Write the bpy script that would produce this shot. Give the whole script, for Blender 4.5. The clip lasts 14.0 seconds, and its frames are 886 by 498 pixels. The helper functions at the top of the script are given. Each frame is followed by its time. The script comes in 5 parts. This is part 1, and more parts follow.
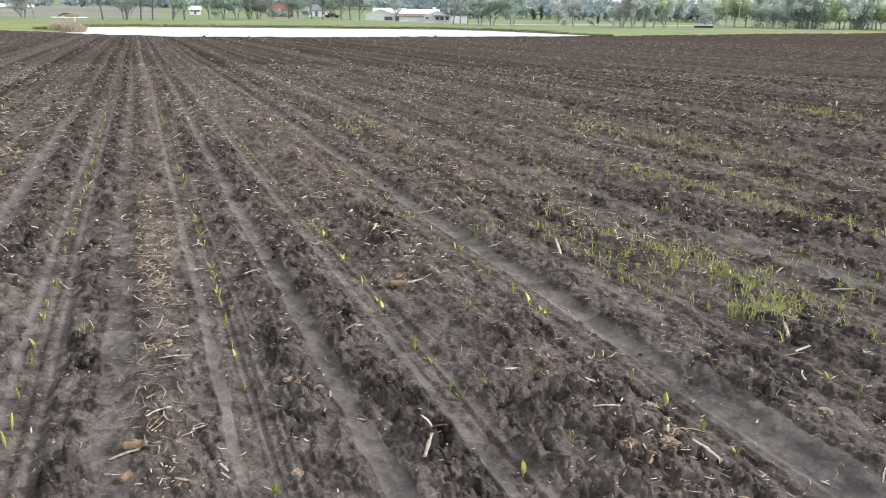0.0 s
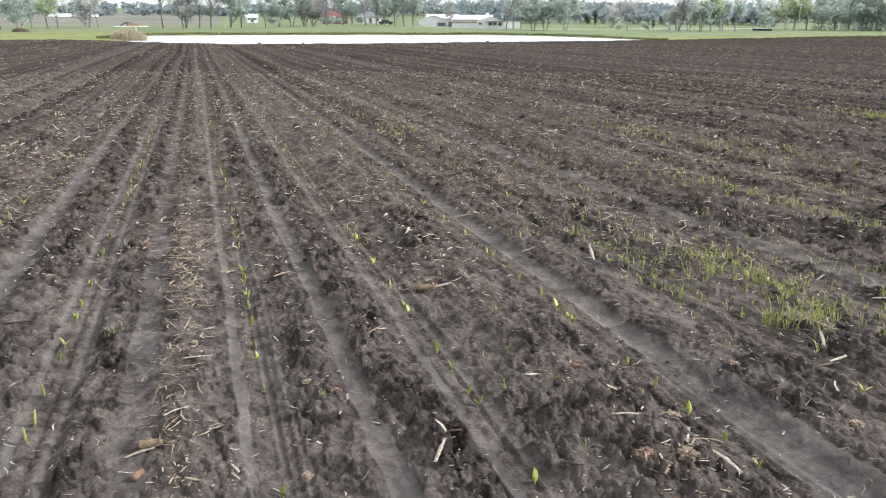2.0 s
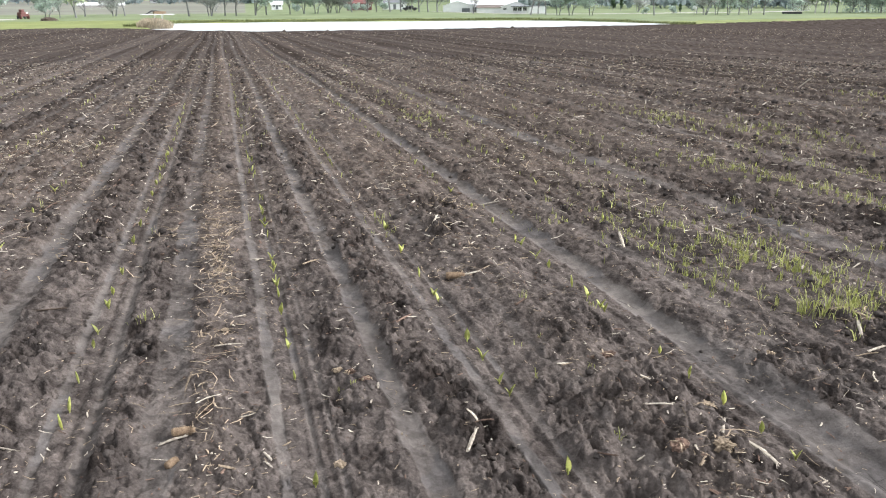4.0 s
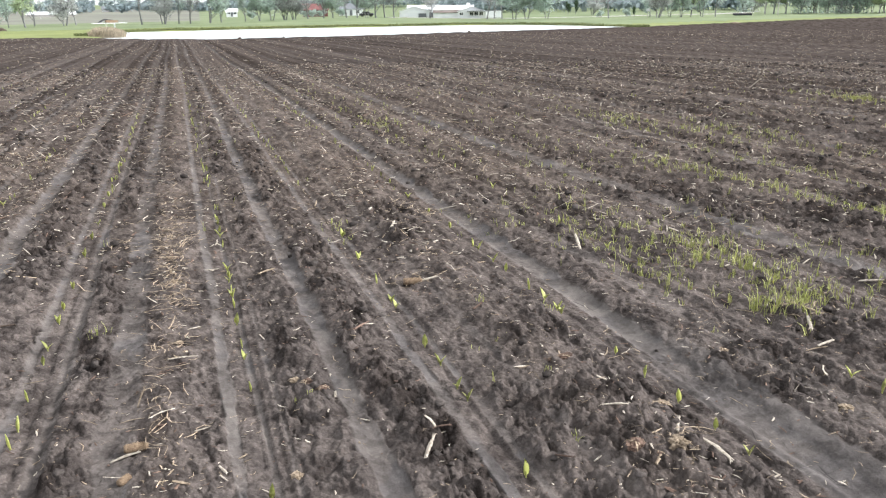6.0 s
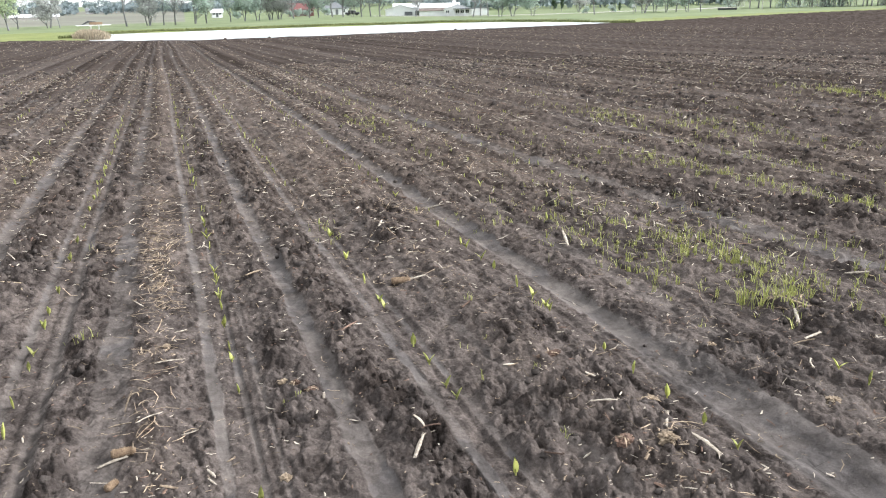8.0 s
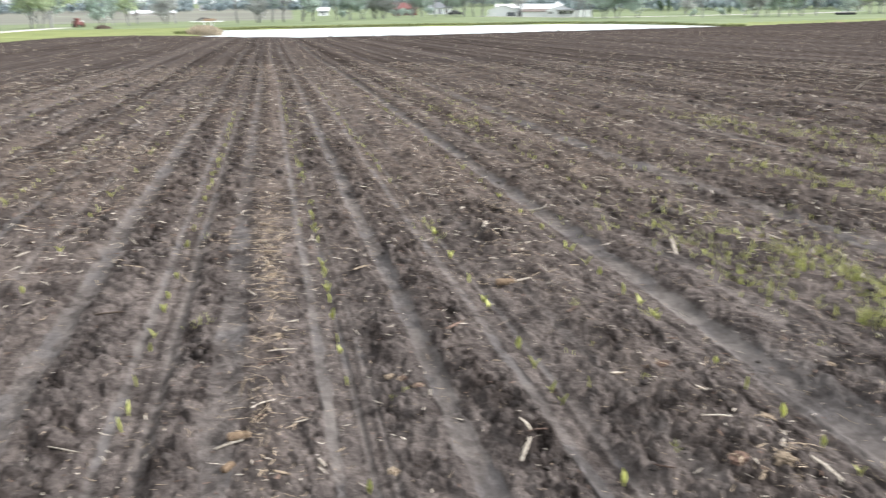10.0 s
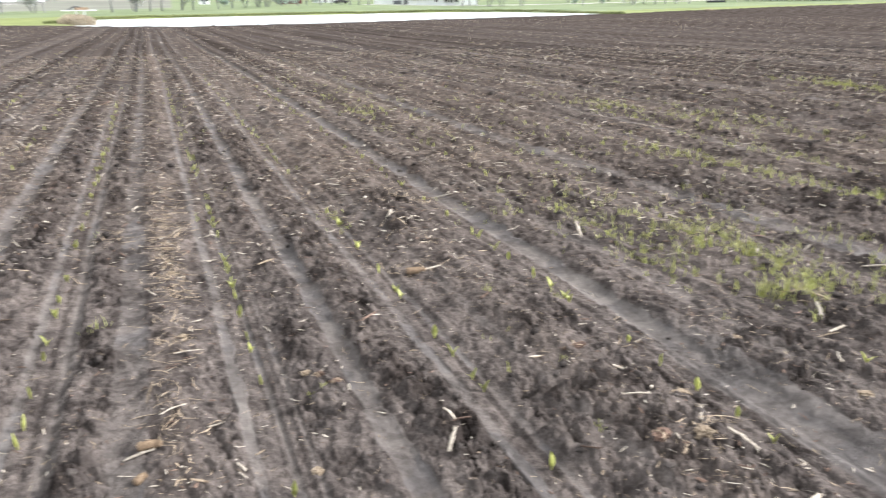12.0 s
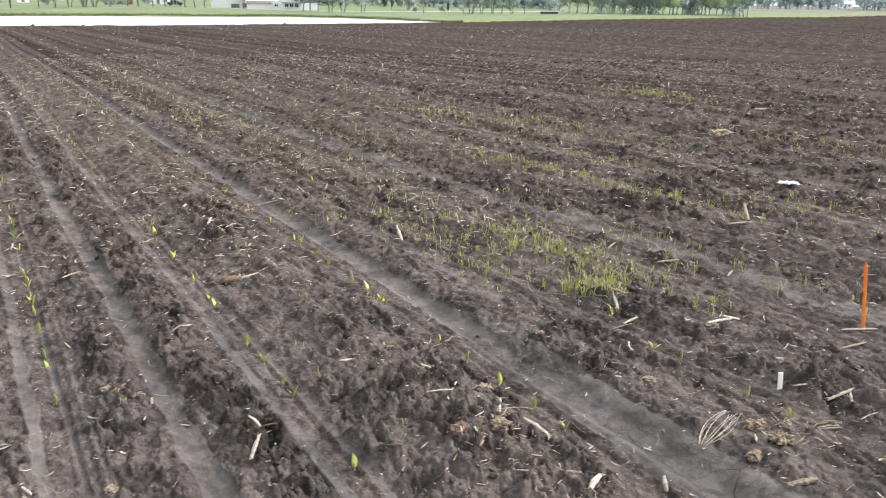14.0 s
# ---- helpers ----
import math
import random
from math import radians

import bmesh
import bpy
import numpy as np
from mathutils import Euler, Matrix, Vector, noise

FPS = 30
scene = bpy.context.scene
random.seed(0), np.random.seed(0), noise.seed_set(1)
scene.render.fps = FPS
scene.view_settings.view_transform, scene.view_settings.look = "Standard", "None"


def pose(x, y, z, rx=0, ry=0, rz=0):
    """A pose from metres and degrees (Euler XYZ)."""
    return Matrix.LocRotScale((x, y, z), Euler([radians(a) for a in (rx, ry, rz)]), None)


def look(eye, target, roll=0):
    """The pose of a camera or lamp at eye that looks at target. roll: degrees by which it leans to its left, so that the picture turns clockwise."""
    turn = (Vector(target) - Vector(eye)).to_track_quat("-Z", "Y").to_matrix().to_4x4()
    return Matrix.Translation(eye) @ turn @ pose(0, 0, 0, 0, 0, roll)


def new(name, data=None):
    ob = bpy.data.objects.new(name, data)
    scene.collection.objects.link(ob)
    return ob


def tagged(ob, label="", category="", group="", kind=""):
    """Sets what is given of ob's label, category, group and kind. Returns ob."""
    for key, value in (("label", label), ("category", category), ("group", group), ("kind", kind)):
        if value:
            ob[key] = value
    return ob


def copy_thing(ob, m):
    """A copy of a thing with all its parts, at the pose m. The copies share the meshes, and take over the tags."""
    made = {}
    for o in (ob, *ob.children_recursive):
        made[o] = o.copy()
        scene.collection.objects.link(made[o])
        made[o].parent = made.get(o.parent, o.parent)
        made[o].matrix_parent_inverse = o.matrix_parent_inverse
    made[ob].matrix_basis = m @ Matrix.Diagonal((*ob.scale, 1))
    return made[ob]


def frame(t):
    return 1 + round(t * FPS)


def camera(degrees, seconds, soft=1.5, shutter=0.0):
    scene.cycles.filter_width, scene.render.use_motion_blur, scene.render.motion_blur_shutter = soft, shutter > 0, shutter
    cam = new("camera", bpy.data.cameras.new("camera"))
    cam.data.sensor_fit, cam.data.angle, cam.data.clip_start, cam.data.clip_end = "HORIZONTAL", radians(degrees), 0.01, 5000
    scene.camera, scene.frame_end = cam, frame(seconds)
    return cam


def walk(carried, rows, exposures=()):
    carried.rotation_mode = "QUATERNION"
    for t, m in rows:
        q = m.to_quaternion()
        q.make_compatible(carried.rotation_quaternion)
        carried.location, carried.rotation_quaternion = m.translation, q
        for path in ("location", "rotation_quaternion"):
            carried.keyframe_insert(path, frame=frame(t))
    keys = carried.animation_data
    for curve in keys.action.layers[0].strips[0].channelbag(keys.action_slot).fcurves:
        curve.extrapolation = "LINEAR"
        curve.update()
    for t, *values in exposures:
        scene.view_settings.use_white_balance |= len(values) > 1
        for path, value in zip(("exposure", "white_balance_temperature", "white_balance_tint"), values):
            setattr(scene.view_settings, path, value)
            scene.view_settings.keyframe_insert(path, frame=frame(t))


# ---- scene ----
cam = camera(55.7, 14.0, 1.15, 0.7)
PATH = [
    (0, (-0.244, 0.004, 1.358), (0.387, 1.821, 0.81), 0.9),
    (0.5, (-0.204, 0.01, 1.359), (0.397, 1.839, 0.815), -0.0),
    (1, (-0.14, -0.014, 1.348), (0.383, 1.843, 0.82), 0.5),
    (1.5, (-0.123, -0.016, 1.346), (0.355, 1.85, 0.807), 0.1),
    (2, (-0.117, -0.011, 1.345), (0.397, 1.846, 0.808), 0.3),
    (2.5, (-0.115, -0.003, 1.346), (0.415, 1.847, 0.803), 0.2),
    (3, (-0.13, 0.008, 1.342), (0.371, 1.861, 0.783), -0.0),
    (3.2, (-0.139, 0.016, 1.34), (0.318, 1.879, 0.772), -0.1),
    (5.3, (-0.118, 0.02, 1.352), (0.349, 1.882, 0.794), -0.6),
    (5.5, (-0.115, 0.015, 1.35), (0.378, 1.874, 0.8), -0.7),
    (6, (-0.105, 0.016, 1.346), (0.438, 1.858, 0.789), -0.8),
    (6.5, (-0.096, 0.018, 1.35), (0.464, 1.85, 0.776), -1.2),
    (7, (-0.092, 0.021, 1.35), (0.473, 1.852, 0.779), -1.5),
    (9.3, (-0.099, 0.019, 1.34), (0.46, 1.858, 0.784), -1.1),
    (9.5, (-0.115, 0.02, 1.345), (0.419, 1.862, 0.78), -0.8),
    (10, (-0.165, 0.035, 1.353), (0.189, 1.923, 0.796), -0.8),
    (10.5, (-0.214, 0.078, 1.347), (0.046, 1.984, 0.798), -1.5),
    (11, (-0.245, 0.101, 1.344), (0.069, 1.997, 0.79), -2.7),
    (11.5, (-0.235, 0.122, 1.332), (0.204, 1.987, 0.759), -2.2),
    (12, (-0.222, 0.114, 1.334), (0.372, 1.932, 0.749), -0.8),
    (12.5, (-0.181, 0.094, 1.331), (0.545, 1.863, 0.747), 0.1),
    (13, (-0.148, 0.066, 1.338), (0.691, 1.782, 0.746), 0.9),
    (13.5, (-0.116, 0.043, 1.339), (0.776, 1.734, 0.754), 0.8),
    (14, (-0.094, 0.015, 1.34), (0.832, 1.693, 0.769), 0.8),
]
EXPOSURES = [(0.0, 0.12), (1.0, 0.1), (2.0, 0.12), (3.0, 0.22), (5.5, 0.36), (6.5, 0.4), (10.5, 0.4), (11.5, 0.36), (12.0, 0.66), (12.5, 0.44), (13.0, 0.55), (13.5, 0.46), (14.0, 0.36)]
walk(cam, [(t, look(eye, target, roll)) for t, eye, target, roll in PATH], EXPOSURES)

# ---- world and sun: bright thin overcast ----
SUN_AZ, SUN_EL = 105.0, 36.0
world = bpy.data.worlds.new("overcast")
scene.world = world
world.use_nodes = True
wn = world.node_tree
sky = wn.nodes.new("ShaderNodeTexSky")
sky.sky_type = "NISHITA"
sky.sun_disc = False
sky.sun_elevation, sky.sun_rotation = radians(SUN_EL), radians(SUN_AZ)
sky.dust_density, sky.air_density, sky.ozone_density = 2.0, 1.0, 1.0
pale = wn.nodes.new("ShaderNodeHueSaturation")
pale.inputs["Saturation"].default_value = 0.16
pale.inputs["Value"].default_value = 1.9
wn.links.new(sky.outputs[0], pale.inputs["Color"])
cool = wn.nodes.new("ShaderNodeMix")
cool.data_type, cool.blend_type = "RGBA", "MULTIPLY"
cool.inputs[0].default_value, cool.inputs[7].default_value = 1.0, (0.955, 0.995, 1.06, 1)
wn.links.new(pale.outputs[0], cool.inputs[6])
cloud = wn.nodes.new("ShaderNodeMix")
cloud.data_type, cloud.blend_type = "RGBA", "LIGHTEN"
cloud.inputs[0].default_value, cloud.inputs[7].default_value = 1.0, (5.95, 6.2, 6.35, 1)
wn.links.new(cool.outputs[2], cloud.inputs[6])
wn.links.new(cloud.outputs[2], wn.nodes["Background"].inputs["Color"])
wn.nodes["Background"].inputs["Strength"].default_value = 0.15
sun = new("sun", bpy.data.lights.new("sun", "SUN"))
sun.data.energy, sun.data.angle, sun.data.color = 3.4, radians(7), (1.0, 0.975, 0.94)
sun.matrix_world = look((0, 0, 40), Vector((0, 0, 40)) - Vector((math.sin(radians(SUN_AZ)) * math.cos(radians(SUN_EL)),
    math.cos(radians(SUN_AZ)) * math.cos(radians(SUN_EL)), math.sin(radians(SUN_EL)))))


# ---- materials ----
def material(name, rough=0.9, spec=0.3):
    m = bpy.data.materials.new(name)
    m.use_nodes = True
    p = m.node_tree.nodes["Principled BSDF"]
    p.inputs["Roughness"].default_value = rough
    p.inputs["Specular IOR Level"].default_value = spec
    return m, m.node_tree, p


def add(nt, kind, **values):
    n = nt.nodes.new(kind)
    for key, v in values.items():
        n.inputs[key.replace("_", " ")].default_value = v
    return n


def ramp(nt, fac, stops):
    r = nt.nodes.new("ShaderNodeValToRGB")
    while len(r.color_ramp.elements) < len(stops):
        r.color_ramp.elements.new(0.5)
    for e, (pos, col) in zip(r.color_ramp.elements, stops):
        e.position, e.color = pos, (*col, 1)
    nt.links.new(fac, r.inputs[0])
    return r.outputs[0]


def mixed(nt, fac, a, b, blend="MIX"):
    n = nt.nodes.new("ShaderNodeMix")
    n.data_type, n.blend_type = "RGBA", blend
    for sock, v in ((n.inputs[0], fac), (n.inputs[6], a), (n.inputs[7], b)):
        if isinstance(v, (tuple, float, int)):
            sock.default_value = (*v, 1) if isinstance(v, tuple) else v
        else:
            nt.links.new(v, sock)
    return n.outputs[2]


def where(nt):
    return nt.nodes.new("ShaderNodeNewGeometry").outputs["Position"]


def grain(nt, scale, detail=4.0, rough=0.6, vec=None):
    n = add(nt, "ShaderNodeTexNoise", Scale=scale, Detail=detail, Roughness=rough)
    nt.links.new(vec if vec is not None else where(nt), n.inputs["Vector"])
    return n.outputs[0]


def bumped(nt, p, height, strength, distance):
    b = add(nt, "ShaderNodeBump", Strength=strength, Distance=distance)
    nt.links.new(height, b.inputs["Height"])
    nt.links.new(b.outputs[0], p.inputs["Normal"])


def varied(name, dark, light, scale, rough=0.85, spec=0.3, bump=0.0, dist=0.01, per_piece=0.0, local=False, thin=0.0):
    """A surface between two colours, by noise of that scale, with an optional change from piece to piece."""
    m, nt, p = material(name, rough, spec)
    vec = nt.nodes.new("ShaderNodeTexCoord").outputs["Object"] if local else where(nt)
    f = grain(nt, scale, 5.0, 0.65, vec)
    c = ramp(nt, f, [(0.3, dark), (0.7, light)])
    if per_piece:
        g = nt.nodes.new("ShaderNodeNewGeometry").outputs["Random Per Island"]
        o = nt.nodes.new("ShaderNodeObjectInfo").outputs["Random"]
        s = nt.nodes.new("ShaderNodeMath")
        s.operation = "ADD"
        nt.links.new(g, s.inputs[0])
        nt.links.new(o, s.inputs[1])
        fr = nt.nodes.new("ShaderNodeMath")
        fr.operation = "FRACT"
        nt.links.new(s.outputs[0], fr.inputs[0])
        k = ramp(nt, fr.outputs[0], [(0.0, (1 - per_piece,) * 3), (1.0, (1 + per_piece,) * 3)])
        c = mixed(nt, 1.0, c, k, "MULTIPLY")
    nt.links.new(c, p.inputs["Base Color"])
    if thin:
        tr = nt.nodes.new("ShaderNodeBsdfTranslucent")
        nt.links.new(c, tr.inputs["Color"])
        ms = nt.nodes.new("ShaderNodeMixShader")
        ms.inputs[0].default_value = thin
        nt.links.new(p.outputs[0], ms.inputs[1])
        nt.links.new(tr.outputs[0], ms.inputs[2])
        nt.links.new(ms.outputs[0], nt.nodes["Material Output"].inputs["Surface"])
    if bump:
        bumped(nt, p, grain(nt, scale * 4, 4.0, 0.7, vec), bump, dist)
    return m


def soil_material():
    m, nt, p = material("soil", 1.0, 0.0)
    att = nt.nodes.new("ShaderNodeAttribute")
    att.attribute_name = "crust"
    sep = nt.nodes.new("ShaderNodeSeparateColor")
    nt.links.new(att.outputs["Color"], sep.inputs[0])
    crust, damp, rusty = sep.outputs[0], sep.outputs[1], sep.outputs[2]
    tone_s = att.outputs["Alpha"]
    along = nt.nodes.new("ShaderNodeMapping")
    along.inputs["Scale"].default_value = (14.0, 2.2, 8.0)
    nt.links.new(where(nt), along.inputs["Vector"])
    fine, mid, big = grain(nt, 170, 5, 0.75), grain(nt, 42, 6, 0.72), grain(nt, 1.3, 3)
    streak = grain(nt, 1.0, 5, 0.7, along.outputs[0])
    crumbs = []
    for k, sc in enumerate((34.0, 80.0, 190.0)):
        vc = nt.nodes.new("ShaderNodeTexVoronoi")
        vc.inputs["Scale"].default_value = sc
        nt.links.new(mixed(nt, 0.012 / (k + 1), where(nt), add(nt, "ShaderNodeTexNoise", Scale=sc * 1.3, Detail=2.0).outputs["Color"], "ADD"), vc.inputs["Vector"])
        one = nt.nodes.new("ShaderNodeSeparateColor")
        nt.links.new(vc.outputs["Color"], one.inputs[0])
        crumbs.append((vc.outputs["Distance"], one.outputs[0]))
    loose = ramp(nt, mid, [(0.34, (0.077, 0.0655, 0.0605)), (0.5, (0.0935, 0.0800, 0.0742)), (0.66, (0.112, 0.0965, 0.0895))])
    for (_, pick), lo, hi in zip(crumbs, (0.86, 0.84, 0.92), (1.14, 1.16, 1.08)):
        loose = mixed(nt, 1.0, loose, ramp(nt, pick, [(0.0, (lo,) * 3), (1.0, (hi,) * 3)]), "MULTIPLY")
    half = nt.nodes.new("ShaderNodeMath")
    half.operation = "MULTIPLY"
    half.inputs[1].default_value = 0.55
    nt.links.new(rusty, half.inputs[0])
    loose = mixed(nt, half.outputs[0], loose, mixed(nt, 1.0, loose, (1.03, 0.955, 0.86), "MULTIPLY"))
    dry = ramp(nt, mid, [(0.36, (0.128, 0.1145, 0.107)), (0.64, (0.170, 0.154, 0.145))])
    wet = ramp(nt, mid, [(0.36, (0.106, 0.096, 0.093)), (0.64, (0.136, 0.125, 0.121))])
    c = mixed(nt, crust, loose, dry)
    c = mixed(nt, damp, c, wet)
    vor = nt.nodes.new("ShaderNodeTexVoronoi")
    vor.feature = "DISTANCE_TO_EDGE"
    vor.inputs["Scale"].default_value = 8.5
    warp = mixed(nt, 0.12, where(nt), add(nt, "ShaderNodeTexNoise", Scale=9.0, Detail=3.0).outputs["Color"])
    nt.links.new(warp, vor.inputs["Vector"])
    crack = ramp(nt, vor.outputs["Distance"], [(0.0, (1, 1, 1)), (0.016, (0, 0, 0))])
    lined = mixed(nt, 1.0, crack, ramp(nt, grain(nt, 2.1, 2), [(0.56, (0, 0, 0)), (0.64, (1, 1, 1))]), "MULTIPLY")
    lined = mixed(nt, 1.0, lined, crust, "MULTIPLY")
    c = mixed(nt, lined, c, (0.03, 0.027, 0.026))
    speck = ramp(nt, fine, [(0.38, (0.94, 0.94, 0.94)), (0.62, (1.06, 1.06, 1.055))])
    c = mixed(nt, 1.0, c, speck, "MULTIPLY")
    tone = ramp(nt, big, [(0.3, (0.85, 0.85, 0.85)), (0.7, (1.12, 1.11, 1.10))])
    c = mixed(nt, 1.0, c, tone, "MULTIPLY")
    c = mixed(nt, 1.0, c, ramp(nt, streak, [(0.3, (0.86, 0.86, 0.86)), (0.7, (1.14, 1.13, 1.12))]), "MULTIPLY")
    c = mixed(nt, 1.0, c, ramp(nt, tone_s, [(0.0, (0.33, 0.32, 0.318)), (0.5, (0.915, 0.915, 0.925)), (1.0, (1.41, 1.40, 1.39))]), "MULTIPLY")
    nt.links.new(c, p.inputs["Base Color"])
    h = mixed(nt, 0.5, crumbs[0][0], crumbs[1][0])
    h = mixed(nt, 1.0, (1.0, 1.0, 1.0), h, "SUBTRACT")
    h = mixed(nt, 0.3, h, fine)
    flat = mixed(nt, crust, h, mixed(nt, 0.25, (0.5, 0.5, 0.5), fine))
    bumped(nt, p, flat, 0.9, 0.013)
    return m


SOIL = soil_material()
GRASS = varied("grass_cover", (0.12, 0.15, 0.045), (0.24, 0.26, 0.095), 0.22, 0.9, 0.2, 0.5, 0.1)
LAWN = varied("far_lawn", (0.105, 0.145, 0.068), (0.205, 0.235, 0.125), 0.06, 0.9, 0.2)
FARMLAND = varied("far_farmland", (0.15, 0.145, 0.125), (0.22, 0.225, 0.18), 0.012, 0.95, 0.1)
GRAVEL = varied("pale_gravel", (0.34, 0.325, 0.30), (0.50, 0.48, 0.45), 2.0, 0.95, 0.2)

# ---- heights ----
WATER_Z = -1.9


def lattice(ix, iy, seed):
    h = (ix.astype(np.int64) * 374761393 + iy.astype(np.int64) * 668265263 + seed * 974711) & 0xFFFFFFFF
    h = ((h ^ (h >> 13)) * 1274126177) & 0xFFFFFFFF
    return ((h ^ (h >> 16)) & 0xFFFF) / 65535.0


def vnoise(x, y, seed=0):
    ix, iy = np.floor(x), np.floor(y)
    fx, fy = x - ix, y - iy
    fx, fy = fx * fx * (3 - 2 * fx), fy * fy * (3 - 2 * fy)
    a, b = lattice(ix, iy, seed), lattice(ix + 1, iy, seed)
    c, d = lattice(ix, iy + 1, seed), lattice(ix + 1, iy + 1, seed)
    return (a + (b - a) * fx) * (1 - fy) + (c + (d - c) * fx) * fy


def fbm(x, y, octaves=4, seed=0, gain=0.5):
    total, amp, norm = 0.0, 1.0, 0.0
    for o in range(octaves):
        total = total + amp * vnoise(x * 2 ** o + 17.3 * o, y * 2 ** o - 9.1 * o, seed + o)
        norm += amp
        amp *= gain
    return total / norm - 0.5


def smooth(a, b, v):
    f = np.clip((v - a) / (b - a), 0, 1)
    return f * f * (3 - 2 * f)


def bump_at(u, c, w):
    return np.exp(-((u - c) / w) ** 2)


# the field's outer edge: bearing from the camera, clockwise from the rows, and distance
EDGE_AZ = [-180, -120, -90, -60, -40, -30, -25, -19, -16, -12.8, -9, -5.5, -3.7, 1.5, 8.7, 14, 20, 25.5, 30.8, 36, 43.8, 49, 55.6, 75, 180]
EDGE_R = [500, 24, 20.5, 23.7, 31.9, 41, 48.5, 63, 74, 92, 97, 89, 82, 73.6, 78, 87, 99, 118, 133, 160, 220, 300, 390, 500, 500]
FAR_AZ = [-6, -4.6, -3.5, 1.5, 12, 18, 21.8, 25.5, 27.6, 28.6]
FAR_R = [118, 126, 139.8, 142.5, 145, 148.7, 145, 134.7, 129, 126]


def edge_r(az):
    return np.interp(az, EDGE_AZ, EDGE_R)


def pond_far(az):
    return np.interp(az, FAR_AZ, FAR_R)


def base_z(x, y):
    """The lie of the land, without clods and furrows."""
    r, az = np.hypot(x, y), np.degrees(np.arctan2(x, y))
    ease = np.where(r < 120, 1.0, (120 + (r - 120) * 0.45) / np.maximum(r, 1))
    plane = (-0.007 * x - 0.014 * y) * ease
    lift = smooth(-30, 5, az) * (1 - smooth(8, 34, az)) + smooth(-75, -30, az) * (1 - smooth(-30, 5, az))
    table = np.interp(r, [0, 150, 240, 300, 400, 600, 900, 1500, 4000], [-1.6, -1.75, -2.4, -2.5, -2.4, -1.2, -0.2, -2.0, -10.0])
    hill = np.interp(r, [350, 600, 900, 1500, 4000], [0, 1.2, 4.0, 10.5, 34.0]) * lift
    rise = 0.9 * smooth(170, 215, r) * (1 - smooth(300, 420, r)) * bump_at(az, 10.0, 6.5)
    out = smooth(0.0, 1.0, (r - edge_r(az)) / 25.0)
    z = plane + (table + hill + rise - plane) * np.maximum(out, smooth(330, 420, r))
    near, far = edge_r(az) + 1.2, pond_far(az)
    inside = smooth(0, 3.5, r - near) * smooth(0, 2.5, far - r) * smooth(-5.2, -4.0, az) * smooth(28.8, 27.6, az)
    return z + (-2.7 - z) * inside


# strips between the rows: place across the rows, half width, paleness, depth
STRIPS = [(-3.95, 0.06, 0.6, -0.02), (-3.45, 0.06, 0.6, -0.02), (-2.86, 0.07, 0.7, -0.02), (-2.52, 0.05, 0.6, -0.014), (-2.02, 0.06, 0.65, -0.02), (-1.66, 0.03, 0.45, -0.008),
          (-1.225, 0.085, 0.75, -0.03), (-0.838, 0.024, 0.7, -0.012), (-0.695, 0.034, 0.55, -0.012), (-0.455, 0.072, 0.52, -0.014), (-0.080, 0.028, 0.9, -0.008),
          (0.026, 0.015, 0.6, -0.010), (0.092, 0.012, 0.4, -0.008), (0.355, 0.062, 0.85, -0.024), (0.685, 0.028, 0.7, -0.007),
          (0.80, 0.016, 0.55, -0.006), (1.00, 0.03, 0.3, -0.004), (1.68, 0.082, 0.95, -0.026), (2.02, 0.09, 0.3, -0.008), (3.32, 0.10, 0.7, -0.010), (4.46, 0.06, 0.5, -0.008), (5.05, 0.08, 0.55, -0.012)]
rng = random.Random(11)
for k in list(range(-30, -5)) + list(range(7, 40)):
    STRIPS.append((k * 0.762 + rng.uniform(0.3, 0.5), rng.uniform(0.04, 0.09), rng.uniform(0.25, 0.6), -rng.uniform(0.006, 0.018)))
    STRIPS.append((k * 0.762 - 0.09, 0.035, rng.uniform(0.25, 0.6), -0.006))
RESIDUE = [(-0.30, 0.065, 0.7), (1.15, 0.14, 0.6), (-1.35, 0.1, 0.35), (0.5, 0.07, 0.25), (2.55, 0.2, 0.4), (-2.45, 0.12, 0.5)]


def across(x, y):
    """Distance across the rows, which lean and wander a little."""
    veer = 0.05 * (np.clip(y, 2.0, 9.0) - 4.5) * smooth(2.6, 3.0, x) * (1 - smooth(3.7, 4.2, x))
    return x + veer + 0.012 * (y - 3.4) + 0.035 * np.sin(y * 0.21 + 0.6) * smooth(6, 20, y) + 0.03 * fbm(x * 0.0 + 3.3, y * 0.35, 2, 5) + 0.012 * fbm(x * 5, y * 3, 3, 8)


U = np.arange(-60.0, 420.0, 0.004)
U_PROF, U_PALE, U_AMP, U_STRAW = np.zeros_like(U), np.zeros_like(U), np.zeros_like(U), np.zeros_like(U)
for c, w, a, d in STRIPS:
    s_ = slice(*np.searchsorted(U, (c - 0.5, c + 0.5)))
    w *= 0.86
    b = np.exp(-(np.abs(U[s_] - c) / w) ** 3)
    U_PROF[s_] += d * b
    U_AMP[s_] = np.where(b > U_PALE[s_], a, U_AMP[s_])
    U_PALE[s_] = np.maximum(U_PALE[s_], b)
row_u = (U / 0.762 - np.round(U / 0.762)) * 0.762
U_CALM = np.exp(-(np.abs(row_u) / 0.092) ** 4)
U_PROF += -0.009 * bump_at(row_u, 0, 0.014) - 0.006 * bump_at(row_u, 0.062, 0.012) + 0.007 * bump_at(np.abs(row_u), 0.085, 0.03) + 0.016 * np.cos(2 * np.pi * (row_u / 0.762 + 0.5))
